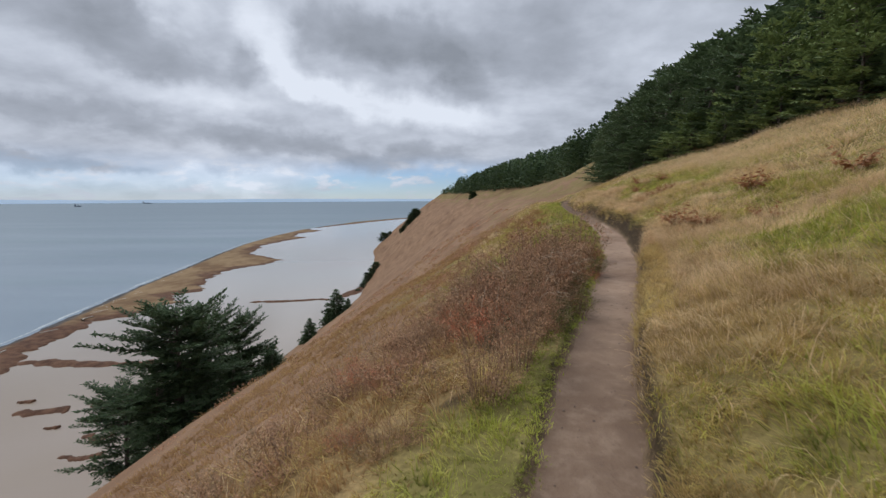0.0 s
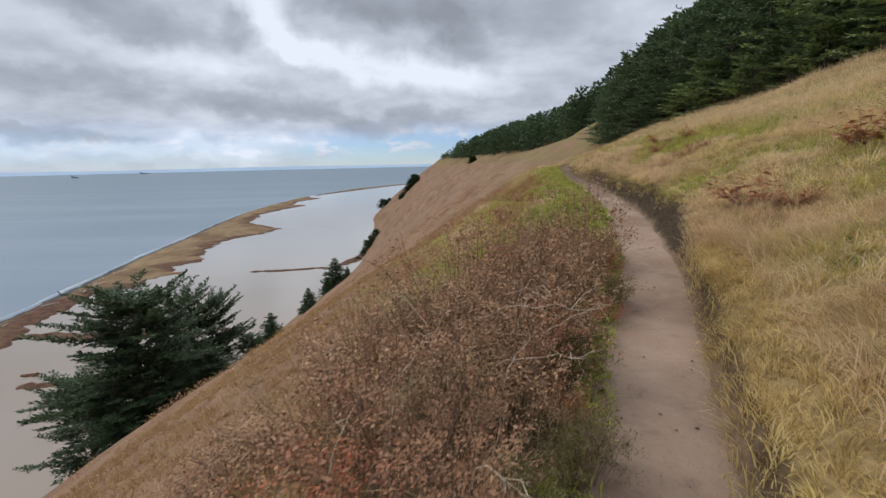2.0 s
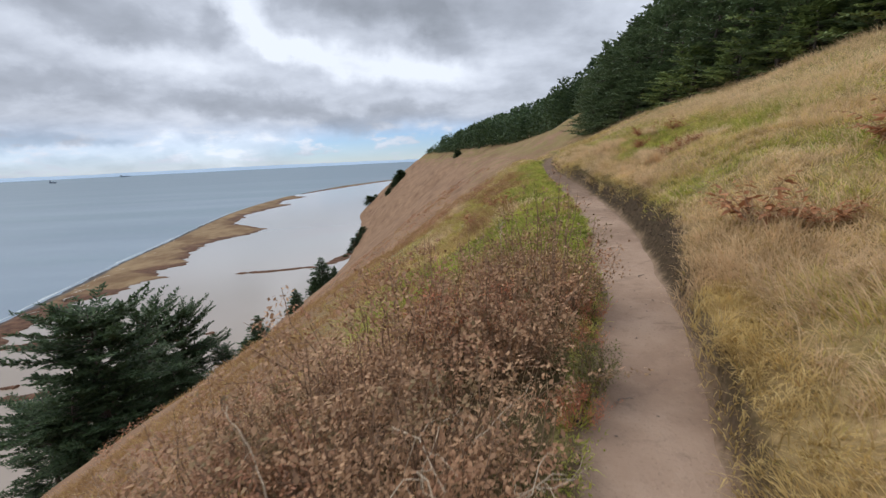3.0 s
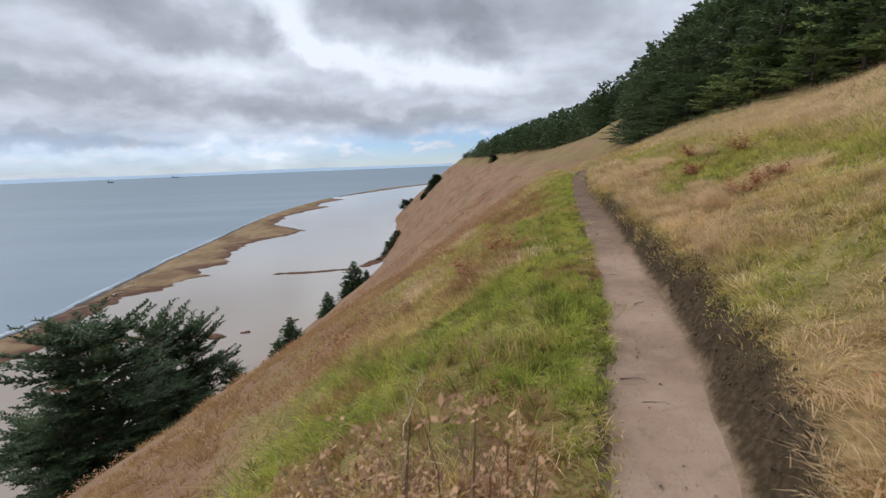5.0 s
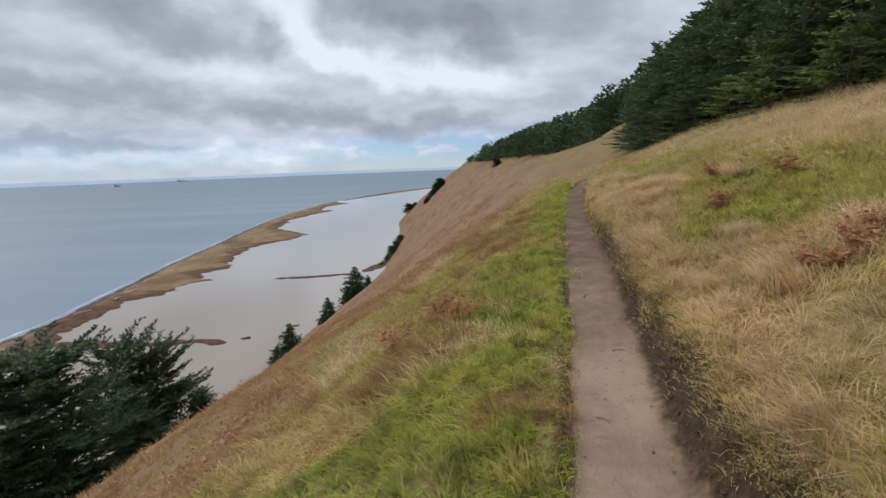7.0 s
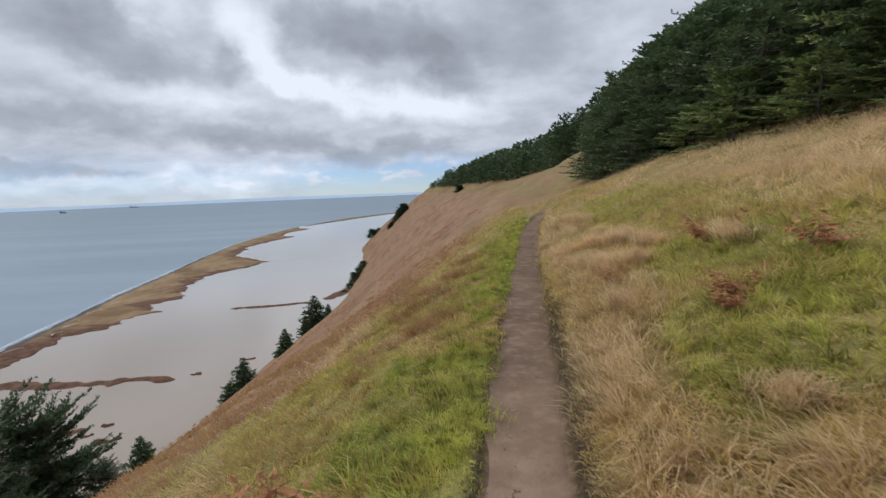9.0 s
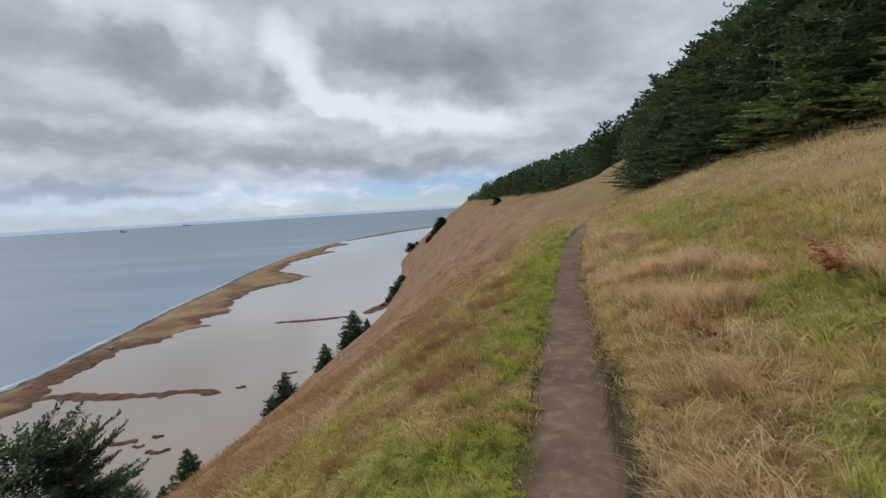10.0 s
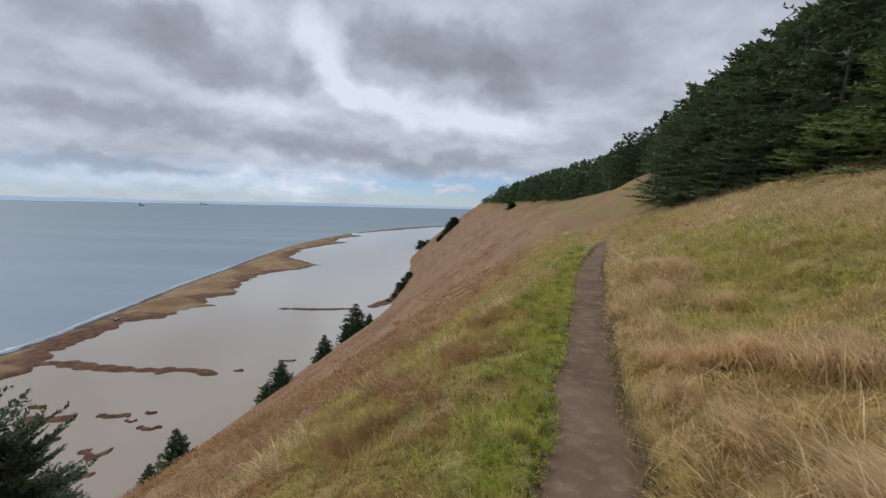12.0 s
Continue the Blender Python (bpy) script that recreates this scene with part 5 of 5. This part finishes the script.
def fern(name, label, seed, fronds, size):
    """A clump of dead bracken: arching fronds with paired leaflets."""
    q = np.random.default_rng(seed)
    ribs, base, way, length = [], [], [], []
    for k in range(fronds):
        a, ln = q.uniform(0, 2 * np.pi), size * q.uniform(0.7, 1.2)
        s = np.linspace(0, 1, 9)
        lift = q.uniform(1.0, 1.9)
        pts = np.stack((np.cos(a) * ln * s, np.sin(a) * ln * s, ln * (lift * s - 0.75 * s * s)), -1)
        ribs.append(tube(pts, np.linspace(0.004, 0.001, 9), 3))
        for j in range(2, 9):
            for hand in (-1, 1):
                base.append(pts[j])
                way.append((-np.sin(a) * hand + 0.4 * np.cos(a), np.cos(a) * hand + 0.4 * np.sin(a), -0.15))
                length.append(ln * 0.42 * (1.1 - s[j]))
    length = np.array(length)
    v, f = sprays(q, np.array(base), np.array(way, float), length * 0.8, length * 0.16, 2)
    ob = thing(name, label, "fern", "dead bracken clumps in the grass")
    wv, wf = joined(ribs)
    part("stalk_tuft", mesh_of(name + "_stalks", wv, wf, TWIG), ob)
    part("foliage", mesh_of(name + "_fronds", v, f, BRACKEN), ob)
    return ob


bracken = fern("bracken", "rust-brown dead bracken clump in dry grass", 51, 16, 0.44)
for x, y, s in ((2.86, 13.8, 0.9), (2.3, 13.6, 0.8), (3.05, 13.6, 0.6), (4.0, 8.0, 0.9), (4.2, 7.6, 0.6), (4.6, 6.9, 0.6), (6.1, 7.3, 0.9), (5.4, 8.4, 1.0), (5.6, 12.1, 0.55),
                (5.9, 12.3, 0.5), (6.9, 14.9, 0.8), (6.75, 16.15, 0.9), (5.75, 16.2, 0.5), (5.3, 11.95, 0.55), (5.97, 14.5, 0.55), (6.1, 14.7, 0.6)):
    plant(bracken, x, y, float(r.uniform(0, 360)), s, 0.0)


# ---- dead wood, weeds, clods, pebbles ----
def crooked(rng, start, end, bow, n=8):
    s = np.linspace(0, 1, n)[:, None]
    start, end = np.asarray(start, float), np.asarray(end, float)
    return start + (end - start) * s + np.asarray(bow, float) * 4 * s * (1 - s) + rng.normal(0, 0.007, (n, 3)) * (s > 0) * (s < 1)


def dead_branch(name, label, seed, x, y, lift, length, turn, twigs, group, material=BLEACHED):
    """A bare bleached branch caught in the thicket, with forking twigs."""
    q = np.random.default_rng(seed)
    a = radians(turn)
    way = np.array((math.cos(a), math.sin(a), 0.25))
    main = crooked(q, (0, 0, 0), way * length, (0, 0, 0.09 * length))
    ob = thing(name, label, "branch", group, at=(x, y, float(ground_z(x, y)) + lift))
    v, f = tube(main, np.linspace(0.0028, 0.0012, len(main)), 5)
    stem = part("stem", mesh_of("branch_stem", v, f, material, True), ob)
    for k in range(twigs):
        j = int(q.integers(2, len(main) - 1))
        w = way + q.normal(0, 0.75, 3)
        w /= np.linalg.norm(w)
        tip = main[j] + w * length * q.uniform(0.2, 0.45)
        tv, tf = tube(crooked(q, main[j], tip, q.normal(0, 0.03, 3), 6), np.linspace(0.0019, 0.0009, 6), 4)
        part("twig", mesh_of("branch_twig", tv, tf, material, True), stem)
    foot, ff = tube(crooked(q, (0, 0, 0), (-way[0] * 0.1, -way[1] * 0.1, -lift - 0.05), (0, 0, 0), 5), np.linspace(0.0034, 0.004, 5), 5)
    part("stub", mesh_of("branch_stub", foot, ff, material, True), stem)


BRANCHES = "bleached dead branches in the thicket"
dead_branch("dead_branch", "long bare bleached branch arching from the thicket", 61, 1.45, 6.0, 0.42, 0.50, -70, 4, BRANCHES)
dead_branch("dead_branch", "forked bare bleached branch hanging over the path", 62, 1.60, 5.55, 0.34, 0.36, 20, 5, BRANCHES)
dead_branch("dead_branch", "forked bare bleached branch hanging over the path", 63, 1.62, 5.75, 0.36, 0.34, 45, 5, BRANCHES)
dead_branch("dead_branch", "pale bare branch lying on the thicket", 64, 1.35, 5.30, 0.34, 0.36, -20, 4, BRANCHES)
dead_branch("dead_branch", "pale bare branch at the top of the thicket", 65, 2.15, 8.4, 0.45, 0.35, 80, 4, BRANCHES)
dead_branch("dead_branch", "thin pale branch in the thicket", 66, 0.75, 5.0, 0.30, 0.34, 80, 3, BRANCHES)
for k, (bx, by, lift, length, turn) in enumerate(((1.30, 5.62, 0.45, 0.55, -35), (1.05, 5.9, 0.42, 0.40, 130), (1.55, 5.9, 0.32, 0.30, 60), (1.42, 5.35, 0.30, 0.28, 50),
                                                  (0.95, 5.35, 0.40, 0.42, 60), (0.55, 5.7, 0.36, 0.36, 100), (1.25, 4.75, 0.30, 0.34, -60))):
    dead_branch("dead_branch", "crooked bare bleached cane among withered leaves", 600 + k, bx, by, lift, length, turn, 3, BRANCHES)
dead_branch("fallen_stick", "short pale stick lying in the grass", 67, 3.45, 12.0, 0.08, 0.34, -30, 1, "fallen sticks")


def stalk_tuft(seed, count, tall):
    """Stiff dry flower stalks in a loose tuft."""
    q = np.random.default_rng(seed)
    pieces = []
    for k in range(count):
        foot = np.array((*q.normal(0, 0.10, 2), 0))
        tip = foot + (*q.normal(-0.05, 0.12, 2), tall * q.uniform(0.6, 1.1))
        pieces.append(tube(crooked(q, foot, tip, q.normal(0, 0.02, 3), 6), np.linspace(0.0022, 0.0009, 6), 3))
    return joined(pieces)


tv, tf = stalk_tuft(71, 9, 0.55)
stalks = tagged(new("dry_stalk_tuft", mesh_of("dry_stalk_tuft", tv, tf, BLEACHED)), "loose tuft of pale dry flower stalks", "dry stalks", "dry stalk tufts")
for k, (x, y, s) in enumerate(((0.9, 6.4, 0.8), (1.2, 6.0, 0.7), (0.7, 5.6, 0.7), (1.5, 6.6, 0.75), (0.5, 6.0, 0.7), (1.0, 7.0, 0.75), (0.9, 5.2, 0.65), (1.6, 7.9, 1.0), (0.1, 6.9, 1.0), (0.55, 8.1, 1.1), (-0.6, 7.0, 1.0), (1.2, 8.8, 0.9), (-0.9, 8.2, 1.1),
                               (2.3, 18.9, 0.8), (7.0, 18.6, 0.9), (6.4, 17.2, 0.8), (-1.6, 9.6, 1.0))):
    m = pose(x, y, float(ground_z(x, y)) - 0.02, 0, 0, 57 * k) @ Matrix.Scale(s, 4)
    if k:
        copy_thing(stalks, m).matrix_basis = m
    else:
        stalks.matrix_basis = m

weed = shrub("bank_weed", "small dark green weed growing from the cut bank", "weed", "weeds along the cut bank", 46, 0.20, 0.16, 24, 900, 0.016, HEDGE_LEAF)
r = np.random.default_rng(90)
y = 9.0
while y < 16.5:
    d = 0.33 + float(bank_width(y)) * r.uniform(0.35, 1.05)
    plant(weed, float(trail_x(y)) + d, y, float(r.uniform(0, 360)), float(r.uniform(0.4, 0.85)), 0.03)
    y += r.uniform(0.24, 0.5)


def pebble(rng, size):
    """A small lump with uneven sides."""
    ring = np.array([(math.cos(a), math.sin(a), 0) for a in np.linspace(0, 2 * math.pi, 6, endpoint=False)])
    v = np.concatenate((ring * (1, 1, 1), ring[:, (1, 0, 2)] * 0.62 + (0, 0, 0.55), [(0, 0, -0.5), (0, 0, 0.8)]))
    v = v * size * rng.uniform(0.65, 1.35, v.shape) * (1, rng.uniform(0.6, 1), rng.uniform(0.5, 0.9))
    f = [(i, (i + 1) % 6, 12) for i in range(6)]
    f += [(i, (i + 1) % 6, 6 + i) for i in range(6)] + [((i + 1) % 6, 6 + (i + 1) % 6, 6 + i) for i in range(6)] + [(6 + i, 6 + (i + 1) % 6, 13) for i in range(6)]
    return v, np.array(f)


def litter(name, label, category, seed, count, place, size, material):
    q = np.random.default_rng(seed)
    pieces = []
    for k in range(count):
        x, y = place(q)
        v, f = pebble(q, q.uniform(*size))
        a = q.uniform(0, 6.28)
        v = v @ np.array(((math.cos(a), math.sin(a), 0), (-math.sin(a), math.cos(a), 0), (0, 0, 1)))
        off = abs(x - float(trail_x(y)))
        z = float(ground_z(x, y)) if off > 0.30 else float(trail_z(y)) - 0.044
        pieces.append((v + (x, y, z), f))
    v, f = joined(pieces)
    tagged(new(name, mesh_of(name, v, f, material)), label, category, kind="stuff")


def on_bank(q):
    y = q.uniform(8.4, 17.5)
    return float(trail_x(y)) + float(trail_half(y)) + 0.05 + float(bank_width(y)) * q.uniform(0.1, 1.1), y


def on_left_edge(q):
    y = q.uniform(3, 24)
    return float(trail_x(y)) - float(trail_half(y)) - abs(q.normal(0, 0.05)), y


def on_trail(q):
    y = q.uniform(2.5, 20)
    return float(trail_x(y)) + q.uniform(-0.25, 0.25), y


litter("earth_clods", "crumbled dark earth along the cut bank", "soil", 91, 1100, on_bank, (0.005, 0.018), CLOD)
litter("edge_crumbs", "crumbs of brown earth along the path's edge", "soil", 92, 400, on_left_edge, (0.005, 0.016), CLOD)
litter("path_pebbles", "small dark pebbles and crumbs on the path", "pebbles", 93, 260, on_trail, (0.003, 0.010), PEBBLE)


def path_twig(x, y, length, turn, seed):
    q = np.random.default_rng(seed)
    v, f = tube(crooked(q, (-length / 2, 0, 0), (length / 2, 0, 0), (0, 0.02, 0.004), 7) * (1, 1, 0.25), np.linspace(0.0035, 0.0015, 7), 5)
    ob = tagged(new("twig", mesh_of("twig", v, f, BARK, True)), "thin dark broken twig lying on the footpath", "twig", "twigs on the footpath")
    ob.matrix_basis = pose(x, y, float(trail_z(y)) - 0.04, 0, 0, turn)


for k, (y, off, length, turn) in enumerate(((9.15, 0.0, 0.17, -12), (9.4, -0.12, 0.14, -8), (8.3, 0.1, 0.10, 40), (10.6, 0.05, 0.12, 30), (11.4, -0.08, 0.09, -50), (12.3, 0.1, 0.1, 10), (13.6, -0.05, 0.13, 60), (15.1, 0.1, 0.1, -30), (6.6, -0.1, 0.1, 20))):
    path_twig(float(trail_x(y)) + off, y, length, turn, 300 + k)


def snag(seed, x, y, tall, turn):
    """A bare bleached stem at the wood's edge."""
    q = np.random.default_rng(seed)
    ob = thing("bare_snag", "bare pale dead stem at the edge of the wood", "dead tree", "bare snags at the wood's edge")
    pts = crooked(q, (0, 0, 0), (q.normal(0, 0.3), q.normal(0, 0.3), tall), q.normal(0, 0.15, 3), 10)
    v, f = tube(pts, np.linspace(0.026, 0.008, 10), 6)
    trunk = part("trunk", mesh_of("snag_trunk", v, f, BARK, True), ob)
    for k in range(7):
        j = int(q.integers(3, 9))
        tip = pts[j] + np.array((*q.normal(0, 0.4, 2), q.uniform(0.1, 0.6)))
        v, f = tube(crooked(q, pts[j], tip, (0, 0, 0.05), 5), np.linspace(0.010, 0.004, 5), 4)
        part("limb", mesh_of("snag_limb", v, f, BARK, True), trunk)
    ob.matrix_basis = pose(x, y, float(ground_z(x, y)) - 0.1, 0, 0, turn)


snag(81, 14.0, 20.2, 2.2, 0)
snag(83, 14.6, 30.2, 1.8, 200)
snag(84, 14.3, 27.0, 2.0, 40)


def cargo_ship(label, azimuth, away, length, turn):
    a = radians(azimuth)
    z = SEA_Z + 46 * (max(away - 2200, 0) / 2730) ** 1.7
    ob = thing("cargo_ship", label, "ship", "ships on the sea", at=(away * math.sin(a), away * math.cos(a), z))
    ob.rotation_euler = (0, 0, radians(turn))

    def block(name, x0, x1, half, z0, z1, taper, parent):
        me = bpy.data.meshes.new(name)
        bm = bmesh.new()
        lo = [bm.verts.new(p) for p in ((x0 + taper, -half * 0.7, z0), (x1 - taper, -half * 0.7, z0), (x1 - taper, half * 0.7, z0), (x0 + taper, half * 0.7, z0))]
        hi = [bm.verts.new(p) for p in ((x0, -half, z1), (x1, -half, z1), (x1, half, z1), (x0, half, z1))]
        bm.faces.new(lo[::-1])
        bm.faces.new(hi)
        for i in range(4):
            bm.faces.new((lo[i], lo[(i + 1) % 4], hi[(i + 1) % 4], hi[i]))
        bm.to_mesh(me)
        bm.free()
        me.materials.append(HULL)
        return part(name, me, parent)

    hull = block("hull", -length / 2, length / 2, length * 0.08, -1.5, 5, length * 0.05, ob)
    block("bridge", -length * 0.45, -length * 0.30, length * 0.06, 4.9, 15, 0.6, ob)
    block("funnel", -length * 0.42, -length * 0.37, 2, 14.9, 20, 0.3, ob)
    block("mast", length * 0.15, length * 0.17, 1, 4.9, 18, 0.1, ob)
    block("deck_cargo", -length * 0.25, length * 0.35, length * 0.06, 4.9, 8, 1, hull)


cargo_ship("dark cargo ship far out on the sea", -33.5, 4700, 70, 10)
cargo_ship("low dark ship far out on the sea", -39.2, 4100, 60, -15)


def drift_log(x, y, length, turn, seed):
    q = np.random.default_rng(seed)
    z = SEA_Z + 1.55
    pts = crooked(q, (-length / 2, 0, 0), (length / 2, 0, 0), (0, 0.15, 0.05), 8)
    v, f = tube(pts, np.linspace(0.38, 0.24, 8) * q.uniform(0.8, 1.2), 8)
    ob = tagged(new("drift_log", mesh_of("drift_log", v, f, DRIFT, True)), "bleached drift log lying on the spit", "log", "drift logs on the spit")
    ob.matrix_basis = pose(x, y, z, 0, 0, turn)


q = np.random.default_rng(95)
for k in range(34):
    ly = q.uniform(150, 420)
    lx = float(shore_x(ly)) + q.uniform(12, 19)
    drift_log(lx, ly, q.uniform(3, 8), q.uniform(60, 130), 200 + k)
